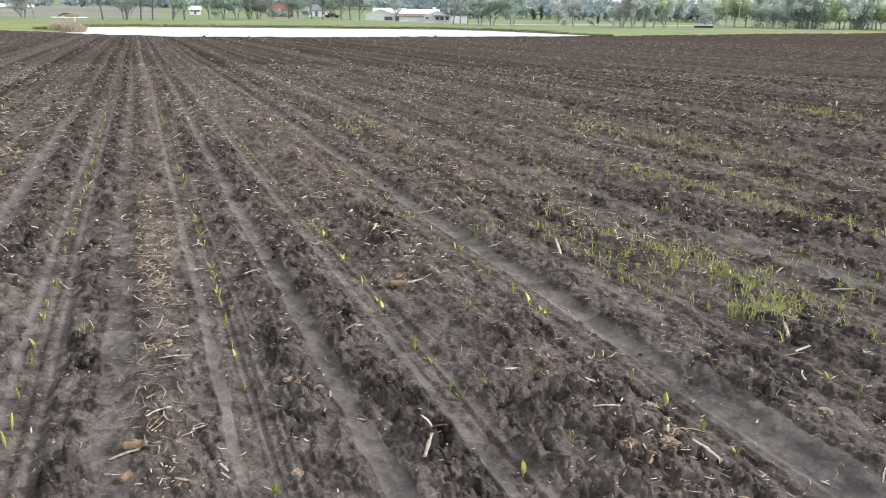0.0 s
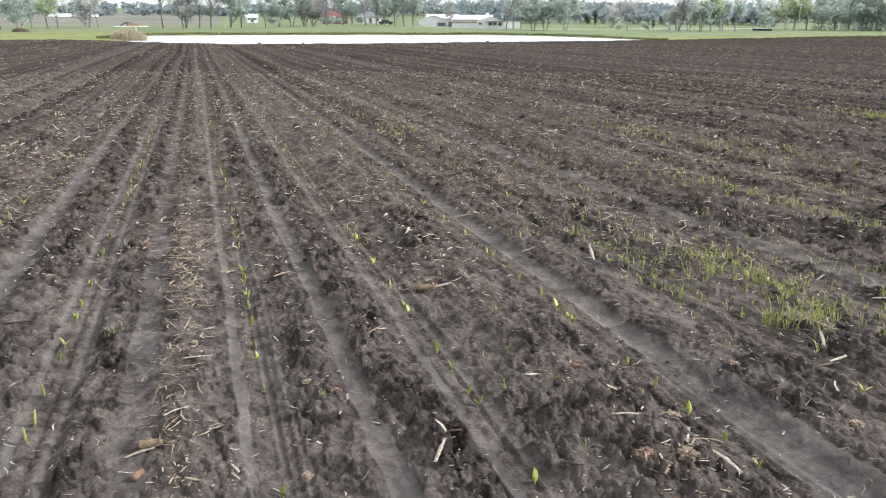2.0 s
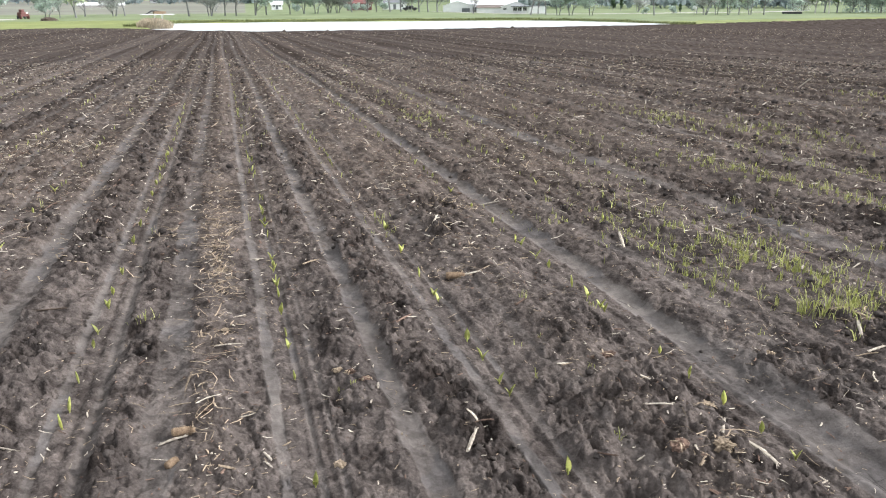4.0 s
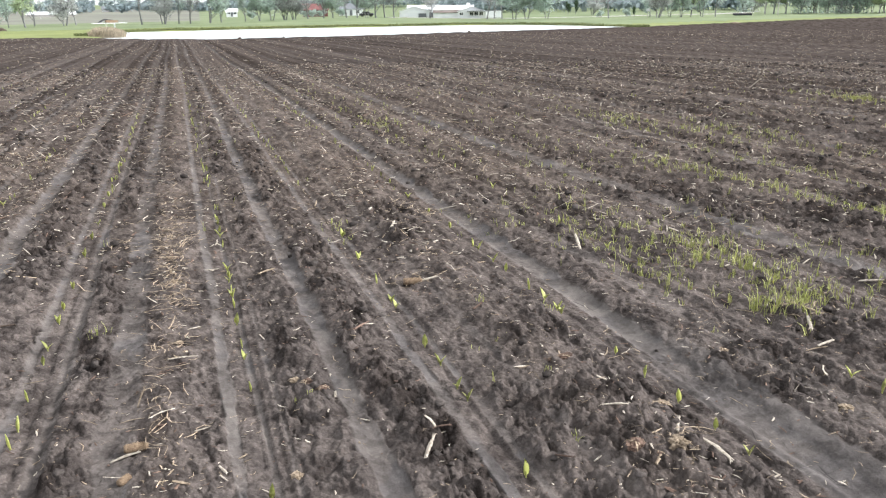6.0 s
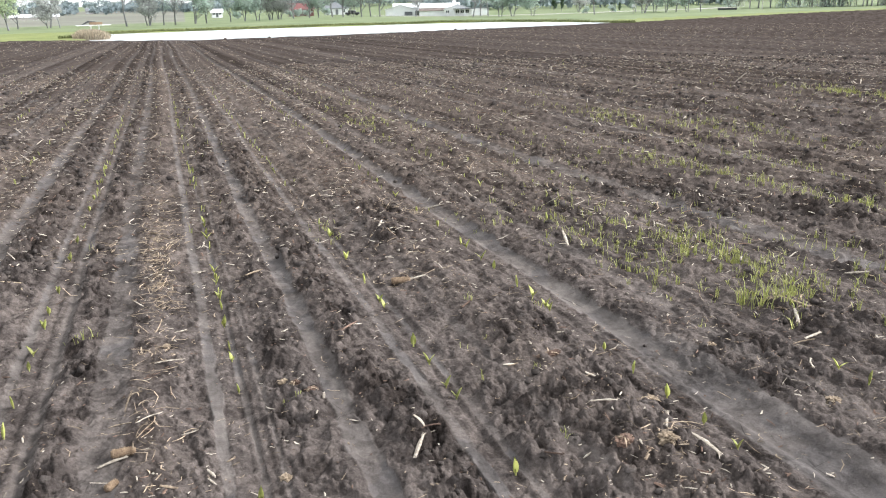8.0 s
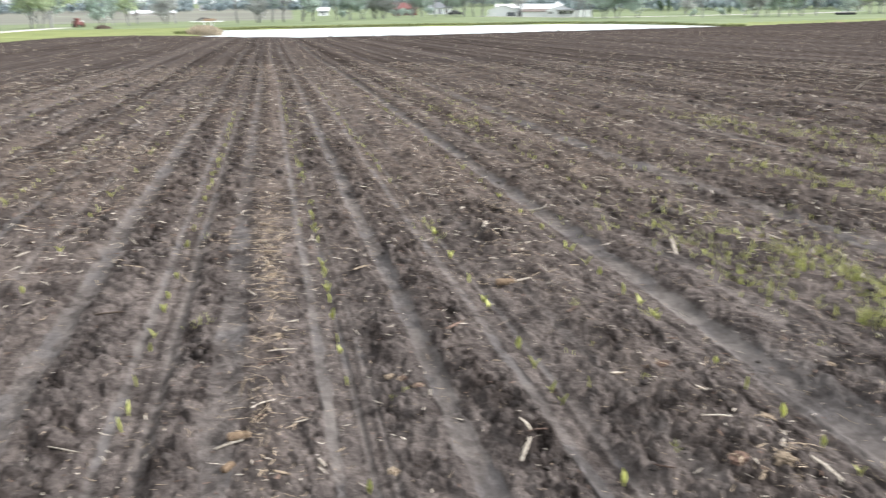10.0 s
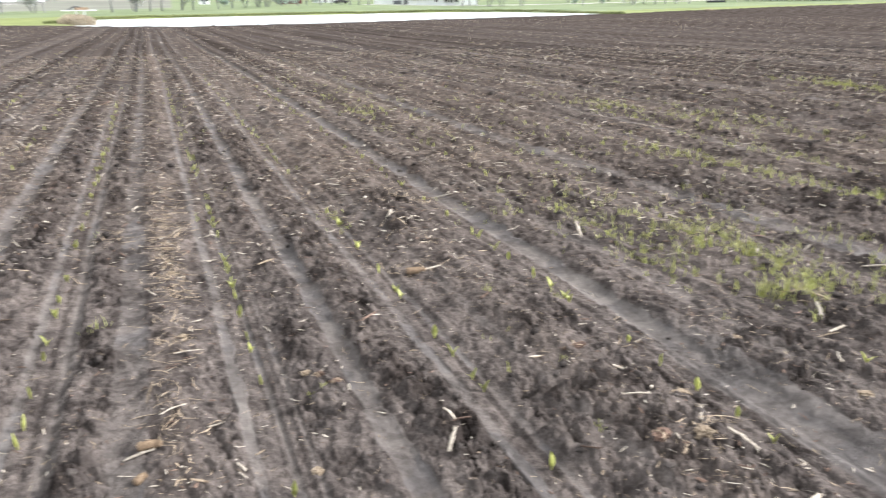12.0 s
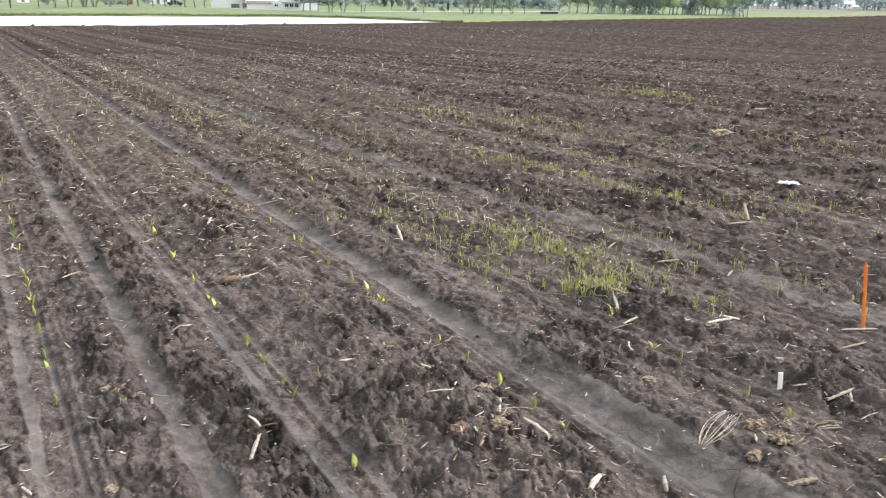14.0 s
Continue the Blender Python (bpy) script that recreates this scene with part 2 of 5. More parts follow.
U_PROF += 0.020 * bump_at(U, 2.42, 0.33) + 0.024 * bump_at(U, 4.05, 0.3) + 0.012 * bump_at(U, 1.2, 0.25)
for c, w, a in RESIDUE:
    U_PROF += 0.015 * a * bump_at(U, c, w)
    U_STRAW = np.maximum(U_STRAW, a * bump_at(U, c, w))


U_TONE = np.clip(0.5 + 1.6 * fbm(U * 7.0, U * 0.0 + 5.2, 3, 150) + 0.5 * fbm(U * 1.1, U * 0.0 + 1.2, 2, 155), 0, 1)


# bands of loose, cloddy soil beside the strips: place across the rows, half width, strength
LOOSE = [(-1.02, 0.09, 0.24), (-0.60, 0.05, 0.2), (-1.50, 0.12, 0.15), (0.19, 0.07, 0.16), (0.52, 0.08, 0.26), (1.88, 0.06, 0.08), (1.30, 0.22, 0.03), (2.45, 0.3, 0.06), (3.66, 0.13, 0.28), (4.65, 0.15, 0.2), (5.4, 0.2, 0.2)]
U_LOOSE = np.zeros_like(U)
for c, w, a in LOOSE:
    U_LOOSE = np.maximum(U_LOOSE, a * bump_at(U, c, w))
U_LOOSE = np.where((U < -1.9) | (U > 5.8), 0.30 * (0.5 - 0.5 * np.cos(2 * np.pi * U / 0.762)) - 0.03 + 0.15 * fbm(U * 2.2, U * 0.0 + 7.7, 2, 157), U_LOOSE)


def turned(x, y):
    """Patches of freshly turned, moister clods; soil_tone also paints in some of their shade."""
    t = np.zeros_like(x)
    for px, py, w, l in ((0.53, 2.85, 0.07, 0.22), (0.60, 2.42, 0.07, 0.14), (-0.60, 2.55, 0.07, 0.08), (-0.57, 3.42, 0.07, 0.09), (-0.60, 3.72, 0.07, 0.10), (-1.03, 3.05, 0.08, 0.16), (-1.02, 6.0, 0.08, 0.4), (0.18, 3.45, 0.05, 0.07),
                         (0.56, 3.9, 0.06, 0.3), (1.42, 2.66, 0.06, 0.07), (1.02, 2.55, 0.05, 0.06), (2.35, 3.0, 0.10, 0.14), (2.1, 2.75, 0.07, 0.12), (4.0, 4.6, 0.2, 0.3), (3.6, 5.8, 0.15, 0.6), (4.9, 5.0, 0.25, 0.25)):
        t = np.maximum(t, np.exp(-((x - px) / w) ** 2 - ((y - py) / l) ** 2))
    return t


def looseness(x, y):
    """How loose and cloddy the soil lies: 0 for a rain-sealed skin, 1 for open clods."""
    u = across(x, y)
    patch = (0.9 * fbm(x * 2.6, y * 1.2, 3, 55) + 0.55 * fbm(x * 9, y * 5.0, 3, 56)) * (1 - 0.45 * smooth(4.5, 10, np.hypot(x, y)))
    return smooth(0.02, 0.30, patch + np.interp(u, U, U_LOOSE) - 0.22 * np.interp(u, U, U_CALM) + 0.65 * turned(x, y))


def soil_tone(x, y):
    """How dark or pale the soil is: dry skin, damp mottles, moist clods with some of their shade painted in."""
    u = across(x, y)
    r = np.hypot(x, y)
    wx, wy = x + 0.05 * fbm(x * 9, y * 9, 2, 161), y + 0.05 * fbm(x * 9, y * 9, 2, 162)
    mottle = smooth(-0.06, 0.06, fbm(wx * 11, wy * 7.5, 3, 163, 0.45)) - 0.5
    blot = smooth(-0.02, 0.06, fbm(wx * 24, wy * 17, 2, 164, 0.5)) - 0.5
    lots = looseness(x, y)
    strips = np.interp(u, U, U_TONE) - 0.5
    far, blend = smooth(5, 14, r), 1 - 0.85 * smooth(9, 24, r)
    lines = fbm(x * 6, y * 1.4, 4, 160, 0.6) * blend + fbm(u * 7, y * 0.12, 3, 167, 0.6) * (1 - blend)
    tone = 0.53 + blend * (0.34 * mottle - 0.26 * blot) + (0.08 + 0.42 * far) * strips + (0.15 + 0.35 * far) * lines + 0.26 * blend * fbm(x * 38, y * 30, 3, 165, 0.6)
    # beyond 4 m the colour darkens, standing for shade in the rough soil
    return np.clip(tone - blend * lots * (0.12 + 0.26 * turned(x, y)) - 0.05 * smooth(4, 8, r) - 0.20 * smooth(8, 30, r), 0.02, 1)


def soil_state(x, y):
    """Furrow profile, paleness, damp and straw colour over the field."""
    u = across(x, y)
    near = np.clip(1 - (np.hypot(x, y) - 40) / 90, 0.5, 1)
    prof, pale_s, straw = np.interp(u, U, U_PROF), np.interp(u, U, U_PALE), np.interp(u, U, U_STRAW)
    rag = (0.85 * fbm(x * 13, y * 7, 4, 26, 0.6) + 0.75 * fbm(x * 4.5, y * 2.2, 3, 21)) * (1 - 0.7 * smooth(8, 22, np.hypot(x, y)))
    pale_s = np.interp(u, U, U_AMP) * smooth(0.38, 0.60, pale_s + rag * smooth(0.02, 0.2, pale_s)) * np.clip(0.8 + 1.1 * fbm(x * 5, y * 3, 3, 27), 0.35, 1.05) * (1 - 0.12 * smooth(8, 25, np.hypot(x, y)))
    damp = np.clip(smooth(0.07, 0.13, fbm(x * 4.5, y * 3.0, 3, 33) + 0.3 * fbm(x * 15, y * 11, 3, 34)) * smooth(0.2, 0.5, pale_s), 0, 1)
    wheel = smooth(0.35, 0.6, np.exp(-(np.abs(u - 1.70) / 0.13) ** 4) + 0.5 * fbm(x * 9, y * 7, 3, 37)) * smooth(3.4, 2.2, y)
    damp = np.maximum(damp, 0.75 * wheel * np.clip(0.8 + 1.5 * fbm(x * 6, y * 4, 3, 36), 0, 1))
    straw = straw * np.clip(0.4 + 1.6 * fbm(x * 2, y * 2, 3, 40), 0, 1) + smooth(3.2, 8, np.hypot(x, y)) * np.clip(0.75 + 1.5 * fbm(x, y * 0.5, 3, 44), 0.3, 1)
    return prof * near, np.maximum(pale_s, wheel * 0.7), damp, np.clip(straw, 0, 1)


def cells(x, y, size, seed):
    """Rounded lumps, one to a jittered cell, each of its own height."""
    gx, gy = x / size, y / size
    ix, iy = np.floor(gx), np.floor(gy)
    best = np.zeros_like(x)
    for dx in (-1, 0, 1):
        for dy in (-1, 0, 1):
            cx, cy = ix + dx, iy + dy
            px, py = cx + 0.15 + 0.7 * lattice(cx, cy, seed), cy + 0.15 + 0.7 * lattice(cx, cy, seed + 1)
            k = lattice(cx, cy, seed + 2)
            rad = 0.38 + 0.5 * lattice(cx, cy, seed + 3)
            q = 1 - ((gx - px) ** 2 + (gy - py) ** 2) / rad ** 2
            best = np.maximum(best, k * k * np.clip(q, 0, 1) ** 0.42)
    return best


def clods(x, y, pale_s):
    """Lumps of loose soil on a sealed, gently lumpy skin; crusted strips stay smooth."""
    r = np.hypot(x, y)
    lots = looseness(x, y)
    wx, wy = x + 0.035 * fbm(x * 16, y * 16, 3, 57) + 0.010 * fbm(x * 60, y * 60, 2, 59), y + 0.035 * fbm(x * 16, y * 16, 3, 58) + 0.010 * fbm(x * 60, y * 60, 2, 60)
    fade = (1 + 0.12 * smooth(4, 8, r)) * (1 - 0.9 * smooth(12, 36, r))
    rough = np.clip(1 - 1.15 * pale_s, 0.03, 1) * (1 - 0.5 * np.interp(across(x, y), U, U_CALM))
    open_ = 0.20 + 0.80 * lots
    lumps = open_ * (0.036 * cells(wx, wy, 0.085, 200) + 0.030 * cells(wx, wy, 0.046, 210)) + (0.30 + 0.70 * lots) * 0.021 * cells(wx, wy, 0.023, 220) + (0.4 + 0.6 * lots) * 0.006 * cells(wx, wy, 0.0115, 225)
    skin = 0.012 * smooth(-0.04, 0.04, fbm(wx * 9, wy * 7, 3, 230, 0.45)) + 0.008 * smooth(0.0, 0.05, fbm(wx * 22, wy * 18, 3, 240, 0.5))
    holes = 0.020 * smooth(0.10, 0.15, fbm(wx * 13, wy * 13, 3, 250)) * (0.5 + 0.5 * lots)
    roll = 0.032 * fbm(x * 4.5, y * 3.5, 3, 66)
    return fade * (rough * (lumps + skin - holes + roll - 0.014 - 0.009 * lots) + 0.0022 * fbm(x * 40, y * 40, 2, 80))


SHEET = {}


def ground_z(x, y):
    """The height of the built sheet of ground under places."""
    x, y = np.atleast_1d(np.asarray(x, float)), np.atleast_1d(np.asarray(y, float))
    rings, az, z = SHEET["rings"], SHEET["az"], SHEET["z"]
    r = np.clip(np.hypot(x, y), rings[0], rings[-2])
    a = (np.degrees(np.arctan2(x, y)) + 27) % 360 - 27
    i = np.clip(np.searchsorted(rings, r) - 1, 0, len(rings) - 2)
    j = np.clip(np.searchsorted(az, a, side="right") - 1, 0, len(az) - 1)
    j2 = (j + 1) % len(az)
    fa = (a - az[j]) / np.where(j2 == 0, 333.0 - az[j], az[j2] - az[j])
    fr = (r - rings[i]) / (rings[i + 1] - rings[i])
    return (z[i, j] * (1 - fa) + z[i, j2] * fa) * (1 - fr) + (z[i + 1, j] * (1 - fa) + z[i + 1, j2] * fa) * fr


def gz(x, y):
    return float(ground_z(x, y)[0])


def stand(x, y):
    """Slides a place noted on the even plane to where its line of sight meets the uneven ground."""
    ex, ey, ez = -0.13, 0.03, 1.345
    px, py, pz = x, y, -0.007 * x - 0.014 * y
    for _ in range(4):
        k = (ez - gz(x, y)) / (ez - pz)
        x, y = ex + (px - ex) * k, ey + (py - ey) * k
    return x, y


# ---- ground: one sheet, finer near the camera's stand ----
def build_ground():
    rings = [0.1, 0.25, 0.4, 0.55, 0.7, 0.85, 1.0, 1.15, 1.3, 1.4, 1.48, 1.54, 1.58]
    while rings[-1] < 4000:
        r = rings[-1]
        rings.append(r + min(max(0.0072, 0.00055 * r * r), 0.024 * r))
    rings = np.array(rings)
    az = np.concatenate([np.arange(-27, 63.9, 0.10), np.arange(64, 332.9, 2.4)])
    n, m = len(rings), len(az)
    rr, aa = np.meshgrid(rings, np.radians(az), indexing="ij")
    x, y = rr * np.sin(aa), rr * np.cos(aa)
    prof, pale_s, damp, straw = soil_state(x, y)
    deg = (np.degrees(aa) + 180) % 360 - 180
    field = 1 - smooth(-0.5, 0.5, rr - edge_r(deg) - 1.2 * fbm(x * 0.4, y * 0.4, 3, 90))
    seen = smooth(-40, -27, deg) * (1 - smooth(64, 76, deg)) * smooth(0.6, 1.2, rr)
    z = base_z(x, y) + field * (prof + seen * clods(x, y, pale_s)) + (1 - field) * 0.12 * fbm(x * 0.7, y * 0.7, 3, 95)
    SHEET.update(rings=rings, az=az, z=z)
    co = np.stack([x, y, z], -1).reshape(-1, 3)
    i, j = np.meshgrid(np.arange(n - 1), np.arange(m), indexing="ij")
    j2 = (j + 1) % m
    quads = np.stack([i * m + j, i * m + j2, (i + 1) * m + j2, (i + 1) * m + j], -1).reshape(-1, 4)[:, ::-1]
    centre = len(co)
    co = np.vstack([co, [0, 0, float(base_z(np.zeros(1), np.zeros(1))[0])]])
    fan = [(centre, (k + 1) % m, k) for k in range(m)]
    me = bpy.data.meshes.new("ground")
    nq = len(quads)
    me.vertices.add(len(co))
    me.vertices.foreach_set("co", co.ravel())
    me.loops.add(nq * 4 + len(fan) * 3)
    me.loops.foreach_set("vertex_index", np.concatenate([quads.ravel(), np.array(fan).ravel()]).astype(np.int32))
    me.polygons.add(nq + len(fan))
    starts = np.concatenate([np.arange(nq) * 4, nq * 4 + np.arange(len(fan)) * 3]).astype(np.int32)
    me.polygons.foreach_set("loop_start", starts)
    for mat in (SOIL, GRASS, LAWN, FARMLAND):
        me.materials.append(mat)
    idx = np.zeros((n, m), np.int32)
    idx[field < 0.5] = 1
    idx[(field < 0.5) & (rr > np.where(deg > 20, edge_r(deg) + 14, 165))] = 2
    idx[(rr > 300) & (deg < 1)] = 3
    idx[(rr > 430) & ((deg < 1) | (deg > 44))] = 3
    idx[(rr > 780 + 500 * fbm(x * 0.004, y * 0.004, 2, 98))] = 2
    slots = np.concatenate([idx[:-1].ravel(), np.zeros(len(fan), np.int32)])
    me.polygons.foreach_set("material_index", slots.astype(np.int32))
    me.polygons.foreach_set("use_smooth", np.ones(nq + len(fan), bool))
    me.update(calc_edges=True)
    col = me.color_attributes.new("crust", "FLOAT_COLOR", "POINT")
    rgba = np.ones((len(co), 4), np.float32)
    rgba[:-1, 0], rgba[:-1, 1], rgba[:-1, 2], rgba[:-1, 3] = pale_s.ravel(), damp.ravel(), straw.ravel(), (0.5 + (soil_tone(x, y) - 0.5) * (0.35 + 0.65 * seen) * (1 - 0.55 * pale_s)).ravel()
    col.data.foreach_set("color", rgba.ravel())
    me.validate()
    return tagged(new("ground", me), "dark tilled crop field with pale crusted furrows and grassy margins", "field", kind="structure")


ground = build_ground()


def part(name, bm, mat, parent=None, label="", smooth_faces=False):
    me = bpy.data.meshes.new(name)
    bm.to_mesh(me)
    bm.free()
    me.materials.append(mat)
    if smooth_faces:
        me.polygons.foreach_set("use_smooth", np.ones(len(me.polygons), bool))
    ob = new(name, me)
    if parent is not None:
        ob.parent = parent
    return tagged(ob, label)


def polar(az, r):
    return r * math.sin(radians(az)), r * math.cos(radians(az))


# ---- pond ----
m_, nt_, p_ = material("sky_pale_water", 0.3, 0.5)
# pale body colour adds to the white sky's reflection
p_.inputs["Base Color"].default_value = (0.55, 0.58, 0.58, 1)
p_.inputs["IOR"].default_value = 1.33
bumped(nt_, p_, grain(nt_, 2.2, 4.0), 1.0, 0.15)
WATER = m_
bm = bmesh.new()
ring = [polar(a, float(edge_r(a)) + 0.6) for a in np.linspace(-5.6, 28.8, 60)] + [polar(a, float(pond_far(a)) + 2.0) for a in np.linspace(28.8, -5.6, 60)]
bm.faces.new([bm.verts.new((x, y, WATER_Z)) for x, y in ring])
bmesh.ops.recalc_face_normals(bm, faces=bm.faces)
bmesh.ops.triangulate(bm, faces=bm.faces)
tagged(part("water", bm, WATER), "still farm pond, white sky reflection partly put into its colour", "pond", kind="structure")


# ---- builders ----
def soup(name, verts, faces, mat, parent=None, label="", category="", kind="", smooth_faces=False):
    me = bpy.data.meshes.new(name)
    me.from_pydata(verts, [], faces)
    me.materials.append(mat)
    if smooth_faces:
        me.polygons.foreach_set("use_smooth", np.ones(len(me.polygons), bool))
    me.update()
    ob = new(name, me)
    if parent is not None:
        ob.parent = parent
    return tagged(ob, label, category, "", kind)


def empty(name, label, category, m, group="", kind=""):
    ob = new(name)
    ob.matrix_world = m
    return tagged(ob, label, category, group, kind)


def box(bm, x0, x1, y0, y1, z0, z1, bev=0.0):
    vs = [bm.verts.new(p) for p in ((x0, y0, z0), (x1, y0, z0), (x1, y1, z0), (x0, y1, z0), (x0, y0, z1), (x1, y0, z1), (x1, y1, z1), (x0, y1, z1))]
    fs = [bm.faces.new([vs[i] for i in f]) for f in ((3, 2, 1, 0), (4, 5, 6, 7), (0, 1, 5, 4), (1, 2, 6, 5), (2, 3, 7, 6), (3, 0, 4, 7))]
    if bev:
        bmesh.ops.bevel(bm, geom=list({e for f in fs for e in f.edges}), offset=bev, segments=1, affect="EDGES")
    return bm


def boxed(*dims, bev=0.0):
    return box(bmesh.new(), *dims, bev=bev)


def tube(verts, faces, pts, radii, sides=5, flat=1.0, cap=True):
    """A bent tapering rod through pts, into lists of vertices and faces."""
    start = len(verts)
    pts = [Vector(p) for p in pts]
    up = Vector((0.31, 0.17, 0.93))
    for i, p in enumerate(pts):
        d = (pts[min(i + 1, len(pts) - 1)] - pts[max(i - 1, 0)]).normalized()
        a = d.cross(up)
        a = a.normalized() if a.length > 1e-4 else Vector((1, 0, 0))
        b = a.cross(d)
        for s in range(sides):
            w = 2 * math.pi * s / sides
            verts.append(p + (a * math.cos(w) + b * math.sin(w) * flat) * radii[i])
    for i in range(len(pts) - 1):
        for s in range(sides):
            q = start + i * sides
            faces.append((q + s, q + (s + 1) % sides, q + sides + (s + 1) % sides, q + sides + s))
    if cap:
        faces.append(tuple(start + s for s in range(sides))[::-1])
        faces.append(tuple(start + (len(pts) - 1) * sides + s for s in range(sides)))


STRAW = varied("dry_residue", (0.13, 0.098, 0.069), (0.40, 0.318, 0.232), 60, 0.9, 0.15, per_piece=0.55)
PALE_STRAW = varied("bleached_stalk", (0.22, 0.185, 0.148), (0.57, 0.51, 0.43), 70, 0.9, 0.15, 0.5, 0.003, per_piece=0.35)
COB = varied("weathered_cob", (0.13, 0.088, 0.06), (0.31, 0.225, 0.15), 90, 0.95, 0.15, 0.6, 0.004)
TAN = varied("tan_husk", (0.12, 0.09, 0.066), (0.36, 0.285, 0.205), 70, 0.9, 0.2, 0.4, 0.003)
CLOD = varied("soil_clod", (0.042, 0.036, 0.033), (0.098, 0.085, 0.079), 70, 1.0, 0.0, 0.6, 0.006, per_piece=0.35)
ROTTED = varied("rotted_husk", (0.066, 0.044, 0.036), (0.19, 0.128, 0.098), 60, 0.95, 0.15, per_piece=0.5)
LEAF = varied("seedling_leaf", (0.34, 0.38, 0.09), (0.56, 0.56, 0.21), 60, 0.55, 0.4, per_piece=0.3, thin=0.35)
BLADE = varied("weed_blade", (0.31, 0.35, 0.10), (0.58, 0.575, 0.25), 30, 0.6, 0.35, per_piece=0.4, thin=0.4)
# tree colours down to BUFF are lightened and greyed to stand for distance haze
BARK = varied("hazed_bark", (0.17, 0.17, 0.172), (0.27, 0.268, 0.265), 3.0, 0.95, 0.1)
TWIG = varied("hazed_bare_twigs", (0.33, 0.335, 0.335), (0.47, 0.47, 0.465), 0.6, 0.95, 0.1, per_piece=0.3, thin=0.4)
BUD = varied("hazed_spring_leaves", (0.40, 0.48, 0.32), (0.58, 0.64, 0.44), 0.5, 0.8, 0.2, per_piece=0.25, thin=0.55)
HAZED_LEAF = varied("hazed_green_leaves", (0.38, 0.46, 0.42), (0.56, 0.63, 0.57), 0.5, 0.85, 0.2, per_piece=0.25, thin=0.55)
BUFF = varied("hazed_dense_twigs", (0.42, 0.435, 0.425), (0.58, 0.59, 0.575), 0.5, 0.9, 0.1, per_piece=0.25, thin=0.55)
CONIFER = varied("evergreen_needles", (0.05, 0.085, 0.05), (0.12, 0.17, 0.10), 0.8, 0.85, 0.2, per_piece=0.3, thin=0.3)
# skyline trees: the blue-grey veil of haze is mixed into this colour
FARWOOD = varied("hazed_woodland", (0.22, 0.275, 0.29), (0.33, 0.38, 0.385), 0.02, 0.95, 0.1, per_piece=0.2, thin=0.45)
REED = varied("dry_reeds", (0.22, 0.18, 0.13), (0.42, 0.36, 0.27), 2.0, 0.9, 0.15, per_piece=0.35)
WHITE = varied("white_painted_siding", (0.76, 0.77, 0.78), (0.86, 0.86, 0.86), 0.7, 0.7, 0.3)
WHITE_METAL = varied("white_metal_roof", (0.66, 0.68, 0.70), (0.80, 0.81, 0.82), 0.5, 0.5, 0.4)
SHINGLE = varied("brown_shingles", (0.15, 0.125, 0.11), (0.26, 0.22, 0.20), 1.5, 0.9, 0.2)
GREYROOF = varied("grey_shingles", (0.13, 0.14, 0.15), (0.22, 0.23, 0.24), 1.5, 0.9, 0.2)
RED = varied("weathered_red_paint", (0.15, 0.068, 0.064), (0.21, 0.10, 0.095), 0.8, 0.85, 0.2)
DARK = varied("dark_frame", (0.03, 0.03, 0.033), (0.07, 0.07, 0.075), 3.0, 0.6, 0.3)
GLASS = varied("dark_window_glass", (0.03, 0.035, 0.04), (0.06, 0.065, 0.07), 1.0, 0.08, 0.6)
DIRT = varied("fresh_dug_soil", (0.045, 0.034, 0.027), (0.105, 0.08, 0.064), 3.0, 0.95, 0.1, 0.6, 0.05)
ORANGE = varied("orange_plastic", (0.78, 0.17, 0.012), (0.95, 0.26, 0.025), 30, 0.45, 0.4, local=True)
PAPER = varied("white_litter", (0.74, 0.73, 0.70), (0.88, 0.87, 0.84), 25, 0.7, 0.3)
POLE = varied("pale_wooden_pole", (0.34, 0.32, 0.30), (0.52, 0.50, 0.48), 2.0, 0.9, 0.2)


